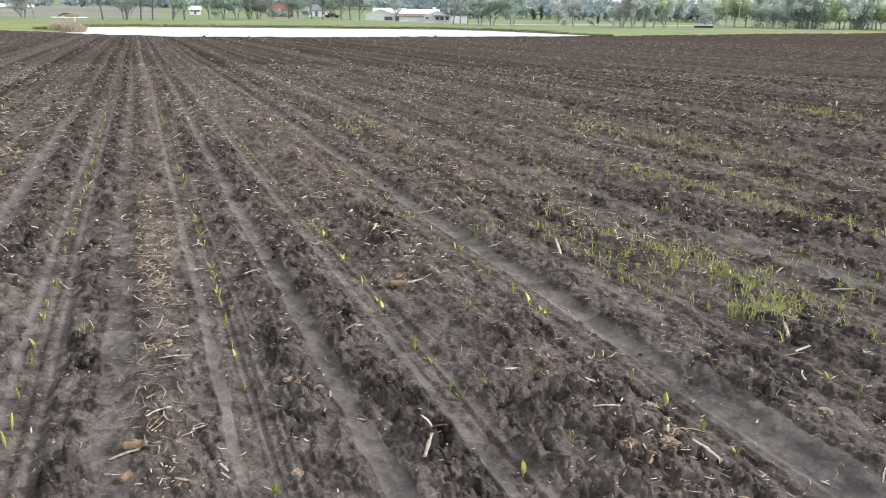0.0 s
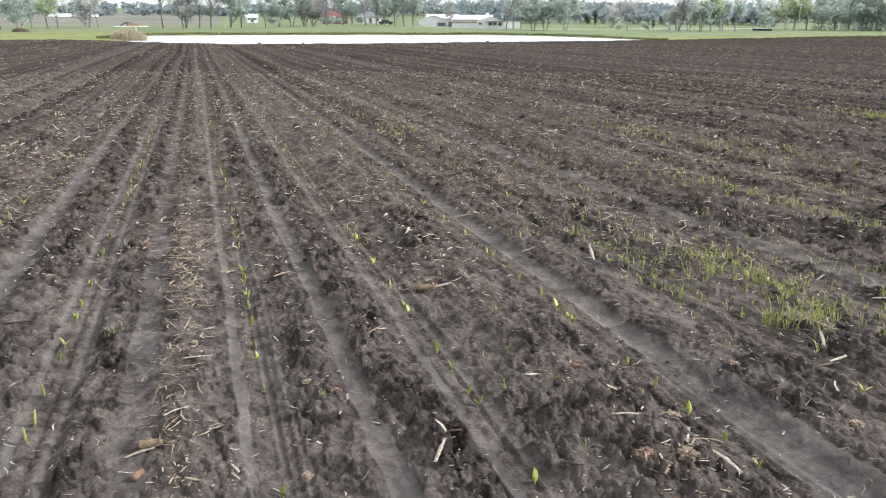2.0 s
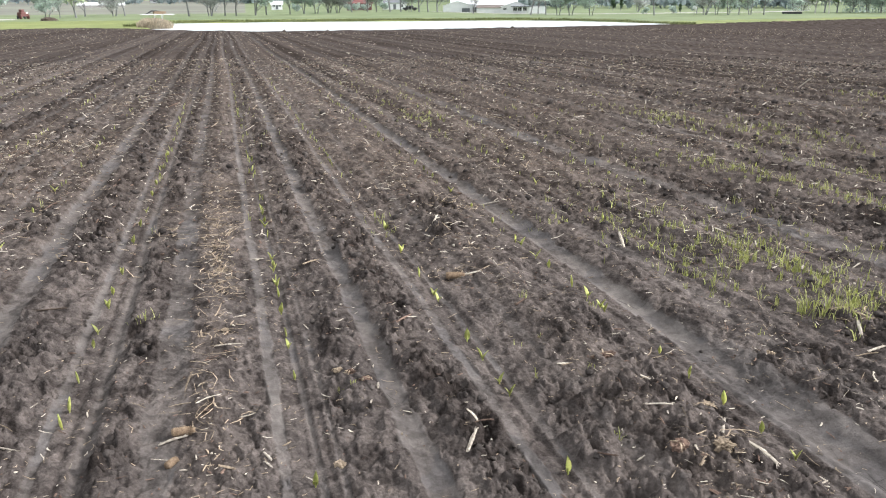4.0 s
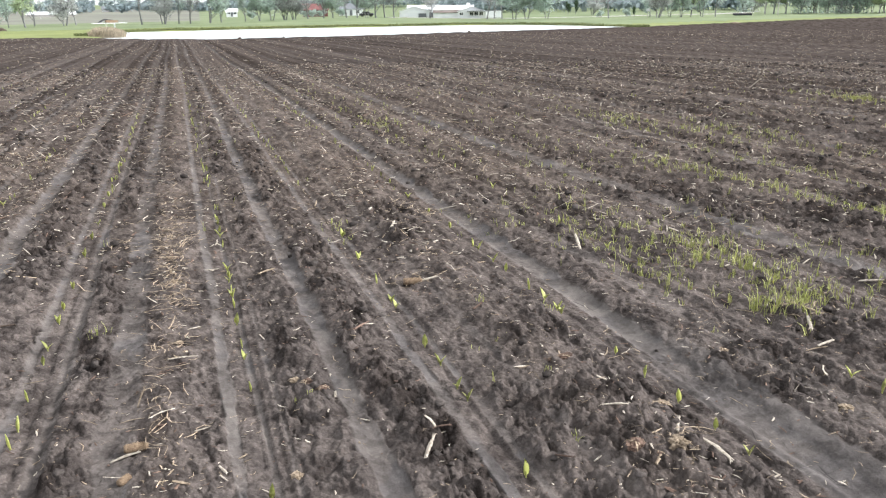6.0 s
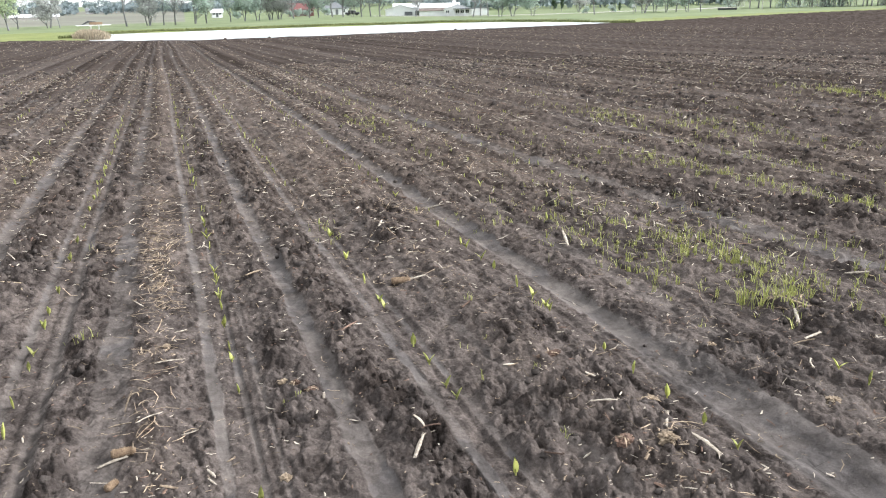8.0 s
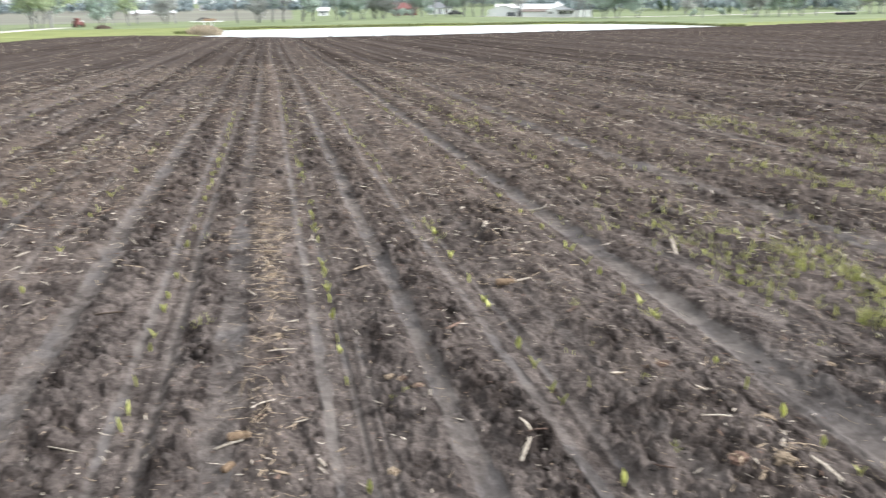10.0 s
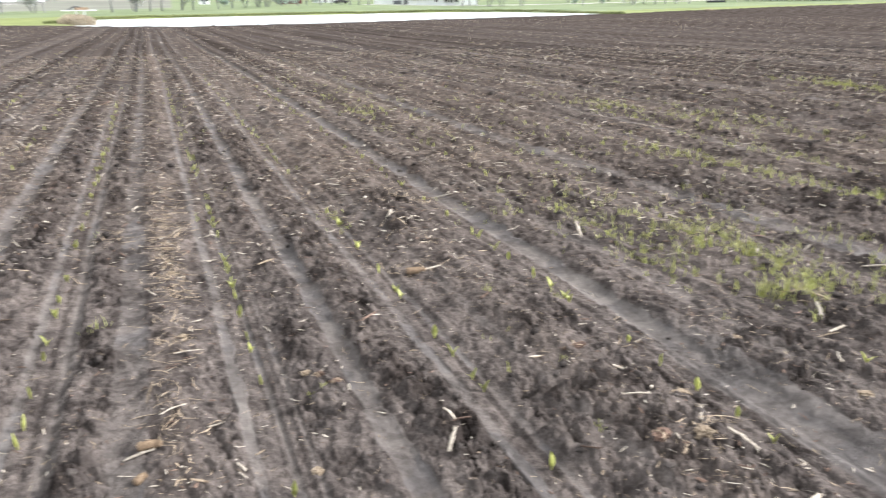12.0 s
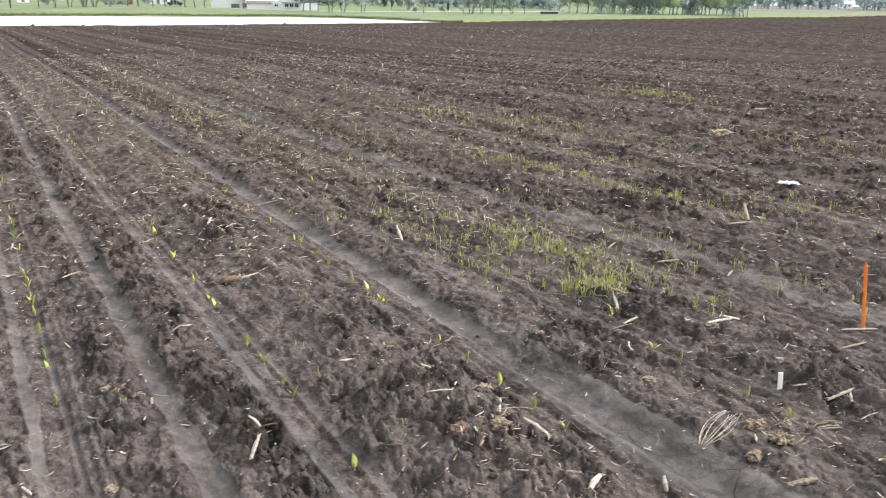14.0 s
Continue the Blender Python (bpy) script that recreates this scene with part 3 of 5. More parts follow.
# ---- trees ----
def grow(seed, height, spread, levels, leaf, count, size, leaf_mat, stems=1, low=0.3, lean=0.0, skirt=0.0):
    """A tree at the origin: tapered trunk and limbs, and a crown of twigs or leaf clumps with gaps."""
    r = random.Random(seed)
    tv, tf, tips = [], [], []

    def limb(p, d, length, rad, level):
        pts, q, dd = [p], p, d.copy()
        for _ in range(3):
            dd = (dd + Vector((r.uniform(-1, 1), r.uniform(-1, 1), r.uniform(-0.3, 0.6))) * 0.16).normalized()
            q = q + dd * length / 3
            pts.append(q)
        radii = [rad, rad * 0.82, rad * 0.64, rad * 0.42]
        tube(tv, tf, pts, radii, 6 if level == 0 else (4 if level == 1 else 3), cap=False)
        tips.append((pts[2], level))
        tips.append((q, level))
        if level < levels:
            for k in range(r.randint(3, 4) if level else r.randint(5, 7)):
                f = r.uniform(low if level == 0 else 0.35, 1.0) * 3
                i = min(int(f), 2)
                at = pts[i].lerp(pts[i + 1], f - i)
                w = r.uniform(0, 2 * math.pi)
                side = Vector((math.cos(w), math.sin(w), 0))
                nd = (dd * 0.55 + side * spread * r.uniform(0.6, 1.1) + Vector((0, 0, 0.35))).normalized()
                limb(at, nd, length * r.uniform(0.42, 0.62), rad * 0.5, level + 1)

    for s in range(stems):
        w = 2 * math.pi * s / stems + r.uniform(0, 1)
        off = Vector((math.cos(w), math.sin(w), 0)) * (0.35 if stems > 1 else 0)
        d = Vector((off.x * 0.6 + lean, off.y * 0.6, 1)).normalized()
        limb(off - Vector((0, 0, 0.3)), d, height * 0.72, height * (0.022 if stems == 1 else 0.016), 0)
    cv, cf = [], []
    outer = [p for p, l in tips if l >= 1 and p.z > height * low * 0.8]
    for _ in range(count):
        c = r.choice(outer) + Vector((r.gauss(0, 1), r.gauss(0, 1), r.gauss(0, 0.8))) * height * 0.045
        if r.random() < skirt:
            w = r.uniform(0, 6.28)
            c = Vector((math.cos(w), math.sin(w), 0)) * height * 0.28 * r.random() ** 0.5 + Vector((0, 0, height * 0.45 * r.random()))
        s = size * r.uniform(0.5, 1.3)
        n = Vector((r.gauss(0, 1), r.gauss(0, 1), r.gauss(0, 1))).normalized()
        a = n.orthogonal().normalized()
        b = n.cross(a)
        k = len(cv)
        if leaf == "twig":
            e = Vector((r.gauss(0, 0.6), r.gauss(0, 0.6), r.uniform(0.1, 1.0))).normalized() * s * 3.2
            cv += [c, c + a * 0.035, c + e]
            cv += [c + e * 0.4, c + e * 0.4 + b * 0.03, c + e * 0.5 + (e.orthogonal().normalized() * s + e * 0.5)]
            cf += [(k, k + 1, k + 2), (k + 3, k + 4, k + 5)]
        else:
            cv += [c - a * s * 0.5, c + b * s * 0.34, c + a * s * 0.5 + n * s * 0.2, c - b * s * 0.4 + n * s * 0.1]
            cf += [(k, k + 1, k + 2), (k, k + 2, k + 3)]
    return tv, tf, cv, cf, leaf_mat


def tree(name, label, category, spec):
    tv, tf, cv, cf, leaf_mat = spec
    ob = empty(name, label, category, Matrix.Identity(4), "trees round the pond")
    soup("trunk", tv, tf, BARK, ob, smooth_faces=True)
    soup("crown", cv, cf, leaf_mat, ob)
    return ob


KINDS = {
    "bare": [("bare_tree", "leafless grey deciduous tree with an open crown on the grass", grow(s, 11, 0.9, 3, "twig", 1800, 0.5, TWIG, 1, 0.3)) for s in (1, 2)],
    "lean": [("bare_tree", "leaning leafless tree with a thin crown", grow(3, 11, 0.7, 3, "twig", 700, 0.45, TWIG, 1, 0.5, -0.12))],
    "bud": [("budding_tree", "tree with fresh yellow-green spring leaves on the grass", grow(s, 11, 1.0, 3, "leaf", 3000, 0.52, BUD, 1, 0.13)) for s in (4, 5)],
    "dark": [("leafing_tree", "broad grey-green tree just coming into leaf", grow(s, 9, 1.15, 3, "leaf", 3000, 0.50, HAZED_LEAF, 2, 0.10)) for s in (6, 7)],
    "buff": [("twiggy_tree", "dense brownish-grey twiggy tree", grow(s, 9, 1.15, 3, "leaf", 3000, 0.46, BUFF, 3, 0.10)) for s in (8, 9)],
    "slim": [("slender_tree", "tall slender tree with a thin grey-green crown", grow(s, 12, 0.6, 3, "leaf", 1700, 0.42, HAZED_LEAF, 1, 0.22)) for s in (10, 12)],
    "thick": [("belt_tree", "tree in a dense belt with branches down to the ground", grow(s, 10, 1.1, 3, "leaf", 2800, 0.58, m, 3, 0.06, 0.0, 0.14)) for s, m in ((15, HAZED_LEAF), (16, BUFF), (17, HAZED_LEAF))],
    "shrub": [("round_shrub", "small rounded dark green shrub on the lawn", grow(13, 3, 1.1, 2, "leaf", 1600, 0.28, HAZED_LEAF, 3, 0.05))],
    "fir": [("small_evergreen", "small dark evergreen on the far lawn", grow(14, 4, 0.45, 2, "leaf", 1800, 0.28, CONIFER, 1, 0.05))],
}
# bearing, distance, height, kind; in order round the view from the driveway to the far belt
TREES = [(-18.6, 205, 12, "bare"), (-17.0, 215, 12, "bare"), (-16.5, 205, 13, "bare"), (-14.6, 205, 11, "bud"), (-13.5, 200, 12, "bud"), (-14.1, 214, 10, "dark"),
         (-10.7, 205, 7, "dark"), (-10.0, 230, 5.5, "slim"), (-9.1, 230, 11, "bud"), (-8.6, 255, 9, "slim"), (-6.9, 255, 9.5, "buff"), (-6.3, 258, 8.5, "bare"),
         (-2.5, 240, 11, "lean"), (-1.2, 240, 9.5, "buff"), (-0.3, 242, 9, "slim"), (0.4, 240, 9.5, "bare"),
         (1.6, 236, 12, "dark"), (2.3, 240, 9, "slim"), (3.8, 240, 7, "slim"), (4.7, 235, 8.5, "dark"), (5.5, 236, 9, "dark"), (6.3, 240, 8.8, "buff"), (6.9, 238, 8.5, "buff"),
         (7.8, 236, 10, "bare"), (8.8, 238, 9.5, "slim"), (9.4, 238, 8, "dark"), (10.3, 238, 10, "bare"), (11.0, 240, 8.8, "slim"), (11.6, 244, 8, "dark"),
         (12.2, 240, 10, "slim"), (12.8, 242, 9.5, "bare"), (13.4, 240, 9.5, "slim"), (15.75, 222, 6.2, "bare"),
         (19.5, 222, 8.5, "bare"), (20.0, 240, 8.8, "slim"), (20.5, 238, 8.8, "slim"), (21.3, 220, 8.2, "dark"), (22.1, 222, 8.6, "dark"), (23.4, 218, 7.8, "dark"),
         (25.3, 330, 4.4, "fir"), (24.8, 332, 4.0, "fir"), (26.4, 300, 7.5, "buff"), (27.4, 222, 9.3, "bare"), (26.9, 250, 2.2, "shrub"), (28.5, 262, 2.4, "shrub"), (29.0, 262, 2.4, "fir"),
         (30.5, 232, 8.8, "buff"), (31.2, 246, 7.2, "dark"), (31.9, 238, 7.4, "dark"), (32.5, 242, 9.0, "bud"), (33.2, 245, 8.4, "dark"), (34.0, 242, 8.4, "slim"), (30.0, 255, 5, "dark"),
         (35.7, 330, 9.0, "thick"), (36.2, 335, 9.0, "thick"), (36.9, 300, 11.0, "bud"), (37.4, 290, 11.5, "bud"), (38.1, 292, 10.5, "bud"), (38.9, 288, 9.5, "thick"),
         (7.5, 284, 2.6, "shrub"), (8.1, 282, 2.8, "shrub"), (8.7, 284, 2.5, "shrub"), (9.9, 290, 3.0, "shrub"), (4.2, 300, 3, "shrub")]
rng = random.Random(5)
for k in range(30):
    TREES.append((39.4 + k * 0.29 + rng.uniform(-0.1, 0.1), 288 + rng.uniform(-8, 25), rng.uniform(6.5, 11.0), rng.choice(["thick", "thick", "bud", "slim", "bare", "dark"])))
made_kinds = {}
for az, r, h, kind in TREES:
    variants = KINDS[kind]
    v = rng.randrange(len(variants))
    x, y = polar(az, r)
    tall = {"bare": 11, "lean": 11, "bud": 11, "dark": 9, "buff": 9, "slim": 12, "thick": 10, "shrub": 3, "fir": 4}[kind]
    m = pose(x, y, gz(x, y), 0, 0, 0 if kind == "lean" else rng.uniform(0, 360)) @ Matrix.Scale(h / tall, 4)
    if (kind, v) not in made_kinds:
        made_kinds[kind, v] = tree(*(variants[v][0], variants[v][1], "tree" if kind not in ("shrub",) else "shrub", variants[v][2]))
        made_kinds[kind, v].matrix_basis = m
    else:
        copy_thing(made_kinds[kind, v], m @ Matrix.Diagonal((1 / made_kinds[kind, v].scale.x,) * 3).to_4x4())


# ---- woods on the skyline ----
def far_woods():
    r = random.Random(77)
    v, f = [], []
    belts = [(16, 36, 430, 150, 7), (-40, 12, 620, 300, 5.5), (-40, 30, 950, 330, 8), (12, 30, 700, 240, 12), (28, 75, 560, 300, 10), (46, 80, 800, 260, 13), (-110, -40, 600, 120, 10), (80, 240, 600, 240, 12)]
    for a0, a1, dist, n, h in belts:
        for _ in range(n):
            a = r.uniform(a0, a1)
            d = dist * r.uniform(0.93, 1.08)
            x, y = polar(a, d)
            z = float(base_z(np.array([x]), np.array([y]))[0])
            hh, ww = h * r.uniform(0.55, 1.15), h * r.uniform(0.3, 0.55)
            tube(v, f, [(x, y, z - 0.5), (x + r.uniform(-0.4, 0.4), y, z + hh * 0.6)], [0.25, 0.12], 4, cap=False)
            for _ in range(34):
                c = Vector((x + r.gauss(0, ww * 0.5), y + r.gauss(0, ww * 0.5), z + hh * (0.32 + 0.62 * r.random() ** 0.8)))
                nrm = Vector((r.gauss(0, 1), r.gauss(0, 1), r.gauss(0, 1))).normalized()
                p, s = nrm.orthogonal().normalized(), r.uniform(0.8, 1.9)
                q = nrm.cross(p)
                k = len(v)
                v += [c - p * s, c + q * s * 0.8, c + p * s, c - q * s * 0.7 + nrm * 0.4]
                f += [(k, k + 1, k + 2), (k, k + 2, k + 3)]
    return soup("distant_woods", v, f, FARWOOD, None, "belts of bare and leafing trees along the skyline, haze in their colour", "woods", "stuff")


far_woods()


# ---- buildings ----
def gable_roof(x0, x1, y0, y1, eave, ridge, over=0.4, thick=0.18, along="x"):
    """A two-sided roof with thickness and closed gables below it."""
    bm = bmesh.new()
    if along == "x":
        ym = (y0 + y1) / 2
        prof = [(y0 - over, eave - over * 0.4), (ym, ridge), (y1 + over, eave - over * 0.4)]
        ends = (x0 - over, x1 + over)
        put = lambda e, a, z: (e, a, z)
    else:
        xm = (x0 + x1) / 2
        prof = [(x0 - over, eave - over * 0.4), (xm, ridge), (x1 + over, eave - over * 0.4)]
        ends = (y0 - over, y1 + over)
        put = lambda e, a, z: (a, e, z)
    loops = []
    for e in ends:
        loops.append([bm.verts.new(put(e, a, z + thick)) for a, z in prof] + [bm.verts.new(put(e, a, z)) for a, z in prof[::-1]])
    for i in range(6):
        bm.faces.new((loops[0][i], loops[0][(i + 1) % 6], loops[1][(i + 1) % 6], loops[1][i]))
    bm.faces.new(loops[0][::-1])
    bm.faces.new(loops[1])
    bmesh.ops.recalc_face_normals(bm, faces=bm.faces)
    return bm


def gable_walls(x0, x1, y0, y1, eave, ridge, along="x"):
    bm = bmesh.new()
    if along == "x":
        ym = (y0 + y1) / 2
        ends = [[(x, y0, -0.6), (x, y1, -0.6), (x, y1, eave), (x, ym, ridge), (x, y0, eave)] for x in (x0, x1)]
    else:
        xm = (x0 + x1) / 2
        ends = [[(x0, y, -0.6), (x1, y, -0.6), (x1, y, eave), (xm, y, ridge), (x0, y, eave)] for y in (y0, y1)]
    a, b = [[bm.verts.new(p) for p in e] for e in ends]
    for i in range(5):
        bm.faces.new((a[i], a[(i + 1) % 5], b[(i + 1) % 5], b[i]))
    bm.faces.new(a[::-1])
    bm.faces.new(b)
    bmesh.ops.recalc_face_normals(bm, faces=bm.faces)
    return bm


def window(parent, x, z, w, h, y, mullions=1):
    fr = bmesh.new()
    t = 0.09
    box(fr, x - w / 2 - t, x + w / 2 + t, y - 0.06, y - 0.003, z - t, z)
    box(fr, x - w / 2 - t, x + w / 2 + t, y - 0.06, y - 0.003, z + h, z + h + t)
    for k in range(mullions + 2):
        cx = x - w / 2 - t / 2 + (w + t) * k / (mullions + 1)
        box(fr, cx - t / 2, cx + t / 2, y - 0.055, y - 0.004, z, z + h)
    win = part("window", fr, WHITE, parent)
    part("pane", boxed(x - w / 2, x + w / 2, y - 0.03, y - 0.006, z, z + h), GLASS, win, "dark glass pane")
    return win


def site(az, r, dz=0.0, turn=0.0):
    x, y = polar(az, r)
    return pose(x, y, gz(x, y) + dz, 0, 0, -az + turn)


shop = empty("farm_building", "long white farm building with a shingled eave and a windowed front", "building", site(16.75, 262, 0.2) @ Matrix.Diagonal((1, 1, 0.78, 1)))
part("wall", gable_walls(-3.6, 8.4, 0, 9, 2.7, 4.2), WHITE, shop, "white siding")
part("roof", gable_roof(-3.6, 8.4, 0, 9, 2.75, 4.25), WHITE_METAL, shop, "white metal roof")
bm = boxed(-3.6, 4.6, -1.6, 0.0, 1.55, 1.7)
for vtx in bm.verts:
    if vtx.co.y > -0.5:
        vtx.co.z += 1.1
part("lean_to_roof", bm, SHINGLE, shop, "brown shingled lean-to roof")
part("lean_to_wall", boxed(-3.4, 4.4, -1.3, -0.02, -0.6, 1.55), WHITE, shop)
part("gable_front", gable_walls(3.8, 12.2, -2.2, 4, 1.9, 3.7, "y"), WHITE, shop, "white gabled front")
part("gable_roof", gable_roof(3.8, 12.2, -2.2, 4, 1.95, 3.75, 0.3, 0.15, "y"), WHITE_METAL, shop)
part("cupola", gable_walls(6.6, 7.6, 4.0, 5.0, 4.6, 5.2), WHITE, shop, "small white cupola")
part("porch_roof", boxed(6.6, 13.2, -4.2, -2.22, 1.95, 2.2, bev=0.03), GREYROOF, shop, "flat grey porch roof")
for px in (6.8, 9.9, 13.0):
    part("porch_post", boxed(px - 0.09, px + 0.09, -4.1, -3.92, -0.4, 1.95), WHITE, shop)
for wx in (7.9, 9.3, 10.8):
    window(shop, wx, 0.55, 1.0, 1.15, -2.2)
window(shop, 4.9, 0.75, 0.9, 0.8, -2.2)
part("end_wing", boxed(12.3, 17.0, 0.5, 6, -0.5, 2.1), WHITE, shop, "low white end wing")
part("end_wing_roof", boxed(12.25, 17.3, 0.2, 6.3, 2.1, 2.35, bev=0.04), GREYROOF, shop)

shed = empty("white_barn", "low white metal barn with grey panels for shaded bays", "barn", site(14.75, 266, 0.2) @ Matrix.Diagonal((1, 1, 0.7, 1)))
part("wall", gable_walls(-4.6, 4.4, 0, 10, 2.3, 4.2, "y"), WHITE, shed)
part("roof", gable_roof(-4.6, 4.4, 0, 10, 2.35, 4.25, 0.3, 0.15, "y"), WHITE_METAL, shed)
part("side_bay", gable_walls(-2.0, 7.6, 6, 15, 3.0, 4.6), WHITE, shed)
part("side_bay_roof", gable_roof(-2.0, 7.6, 6, 15, 3.05, 4.65), WHITE_METAL, shed, "white metal roof")
# no opening is cut: grey panels on the walls give the bays' shade
part("bay_shade_panel", boxed(1.2, 3.6, -0.06, -0.004, -0.3, 1.3), GREYROOF, shed, "flat grey panel standing for a shaded open bay")
part("bay_shade_panel", boxed(4.6, 7.2, 5.9, 5.99, -0.3, 1.6), GREYROOF, shed, "flat grey panel standing for a shaded open bay")

barn = empty("red_barn", "weathered red barn with a hipped roof behind trees", "barn", site(8.3, 300, 0.5))
part("wall", gable_walls(-4.2, 4.2, 0, 8, 1.7, 3.6), RED, barn)
part("roof", gable_roof(-4.2, 4.2, 0, 8, 1.75, 3.65, 0.4, 0.2), RED, barn, "faded red metal roof")
part("door", boxed(-1.2, 1.2, -0.06, -0.004, -0.4, 1.5), SHINGLE, barn)


def cottage(az, r, w, eave, ridge, roof_mat, label, dz=0.0, d=7.0, turn=0.0):
    h = empty("house", label, "house", site(az, r, dz, turn))
    part("wall", gable_walls(-w / 2, w / 2, 0, d, eave, ridge), WHITE, h)
    part("roof", gable_roof(-w / 2, w / 2, 0, d, eave + 0.05, ridge + 0.05), roof_mat, h)
    for k in (-0.28, 0.28):
        window(h, k * w, 0.8, 1.1, 1.1, 0.0)
    part("door", boxed(-0.5, 0.5, -0.06, -0.004, -0.3, 1.9), GREYROOF, h)
    return h


cottage(3.0, 390, 4.6, 1.6, 3.0, WHITE_METAL, "small white house with a pale roof among trees", 0.5)
cottage(10.6, 330, 9, 2.3, 4.2, GREYROOF, "white house with a dark roof behind slender trees", 0.0)
cottage(26.2, 520, 12, 2.6, 5.0, GREYROOF, "distant white house below the woods", 1.0)
cottage(52.0, 620, 12, 2.6, 5.0, WHITE_METAL, "distant white house by pale fields", 0.5)
cottage(53.4, 640, 9, 2.6, 4.4, WHITE_METAL, "distant white house by pale fields", 0.5)
cottage(-4.2, 640, 12, 1.6, 3.4, GREYROOF, "distant low farmhouse on the rise", 0.0)
long_shed = empty("long_shed", "long low shed with a white roof across the farmland", "shed", site(-7.6, 470, 0.2))
part("wall", gable_walls(-11, 11, 0, 10, 1.0, 2.2), GRAVEL, long_shed, "pale weathered wall")
part("roof", gable_roof(-11, 11, 0, 10, 1.05, 2.25), WHITE_METAL, long_shed, "white metal roof")
lot = empty("parked_car", "dark car parked by the white buildings", "car", site(11.6, 268, 0.1, 80))
part("body", boxed(-0.85, 0.85, -2.2, 2.2, 0.35, 0.95, bev=0.15), DARK, lot)
part("cabin", boxed(-0.75, 0.75, -1.1, 1.3, 0.95, 1.5, bev=0.2), GLASS, lot)
for wx in (-0.8, 0.62):
    for wy in (-1.4, 1.35):
        wv, wf = [], []
        tube(wv, wf, [(wx, wy, 0.33), (wx + 0.18, wy, 0.33)], [0.33, 0.33], 12)
        soup("wheel", wv, wf, DARK, lot)

# ---- red machine, heap, reeds, shelter and posts beyond the field ----
rig = empty("farm_machine", "red farm machine with a white lamp panel standing on grass", "machine", site(-12.0, 212, 0.0, 25) @ Matrix.Scale(0.75, 4))
part("body", boxed(-1.1, 0.9, -1.2, 1.4, 0.7, 1.9, bev=0.12), RED, rig)
part("cab", boxed(-0.8, 0.2, -0.9, 0.8, 1.9, 2.7, bev=0.12), RED, rig)
part("panel", boxed(0.35, 0.85, -1.25, -1.205, 1.55, 1.95, bev=0.01), WHITE, rig, "white panel")
for wx, wy, wr in ((-1.25, -0.7, 0.75), (0.9, -0.7, 0.75), (-1.15, 1.2, 0.5), (0.8, 1.2, 0.5)):
    wv, wf = [], []
    tube(wv, wf, [(wx, wy, wr), (wx + 0.35, wy, wr)], [wr, wr], 14)
    soup("wheel", wv, wf, RED if wr > 0.6 else DARK, rig)


def mound(name, label, category, az, r, w, d, h, mat, seed):
    bm = bmesh.new()
    bmesh.ops.create_icosphere(bm, subdivisions=4, radius=1)
    for vtx in bm.verts:
        n = noise.fractal(vtx.co * 2.3 + Vector((seed, 0, 0)), 1.0, 2.0, 4)
        vtx.co *= 1 + 0.22 * n
        vtx.co = Vector((vtx.co.x * w / 2, vtx.co.y * d / 2, max(vtx.co.z, -0.3) * h))
    ob = part(name, bm, mat, None, label, True)
    ob.matrix_world = site(az, r, 0.0)
    return tagged(ob, "", category)


mound("soil_heap", "heap of freshly dug dark brown soil on grass", "heap", -10.65, 176, 2.9, 2.4, 0.62, DIRT, 3.0)
mound("soil_heap", "low pale heap at the field edge", "heap", 35.2, 150, 1.6, 1.2, 0.22, TAN, 8.0)

rv, rf = [], []
rr_ = random.Random(21)
for _ in range(2600):
    a = rr_.gauss(-4.62, 0.45)
    a = min(max(a, -5.7), -3.6)
    d = 117 + rr_.uniform(-3.0, 4.5)
    x, y = polar(a, d)
    h = rr_.uniform(0.55, 1.35) * (1 - 0.45 * abs((a + 4.62) / 1.05) ** 2)
    z = max(gz(x, y), WATER_Z)
    w = Vector((rr_.gauss(0, 0.16), rr_.gauss(0, 0.16), 1)) * h
    tube(rv, rf, [(x, y, z - 0.1), Vector((x, y, z)) + w * 0.6, Vector((x, y, z)) + w * 1.0 + Vector((rr_.gauss(0, 0.12), 0, -0.05))], [0.035, 0.03, 0.008], 3, cap=False)
soup("reeds", rv, rf, REED, None, "clump of dry tan reeds at the pond's end", "reeds", "stuff")

hut = empty("pump_shelter", "low shelter with a thin white roof and brown box", "shelter", site(-4.4, 135, 0.0, 8))
part("roof", boxed(-2.4, 2.2, -0.9, 0.9, 1.30, 1.37, bev=0.02), WHITE, hut, "thin white roof")
part("box", boxed(-0.6, 1.1, -0.5, 0.5, 1.4, 1.75, bev=0.05), COB, hut, "brown box")
sv, sf = [], []
tube(sv, sf, [(-1.6, 0, 1.4), (-0.8, 0, 1.85), (0.4, 0, 1.75)], [0.1, 0.12, 0.08], 6)
soup("beam", sv, sf, DARK, hut, "dark leaning beam")
for px in (-0.5, 0.6):
    part("post", boxed(px - 0.1, px + 0.1, -0.1, 0.1, -0.6, 1.28), WHITE, hut)


def pole(name, label, az, r, h, rad, arm=0.0):
    v, f = [], []
    tube(v, f, [(0, 0, -0.5), (0, 0, h * 0.5), (0, 0, h)], [rad, rad * 0.9, rad * 0.7], 8)
    ob = empty(name, label, "pole", site(az, r))
    soup("shaft", v, f, POLE, ob)
    if arm:
        part("crossarm", boxed(-arm, arm, -0.08, 0.08, h - 0.9, h - 0.7), POLE, ob)
    return ob


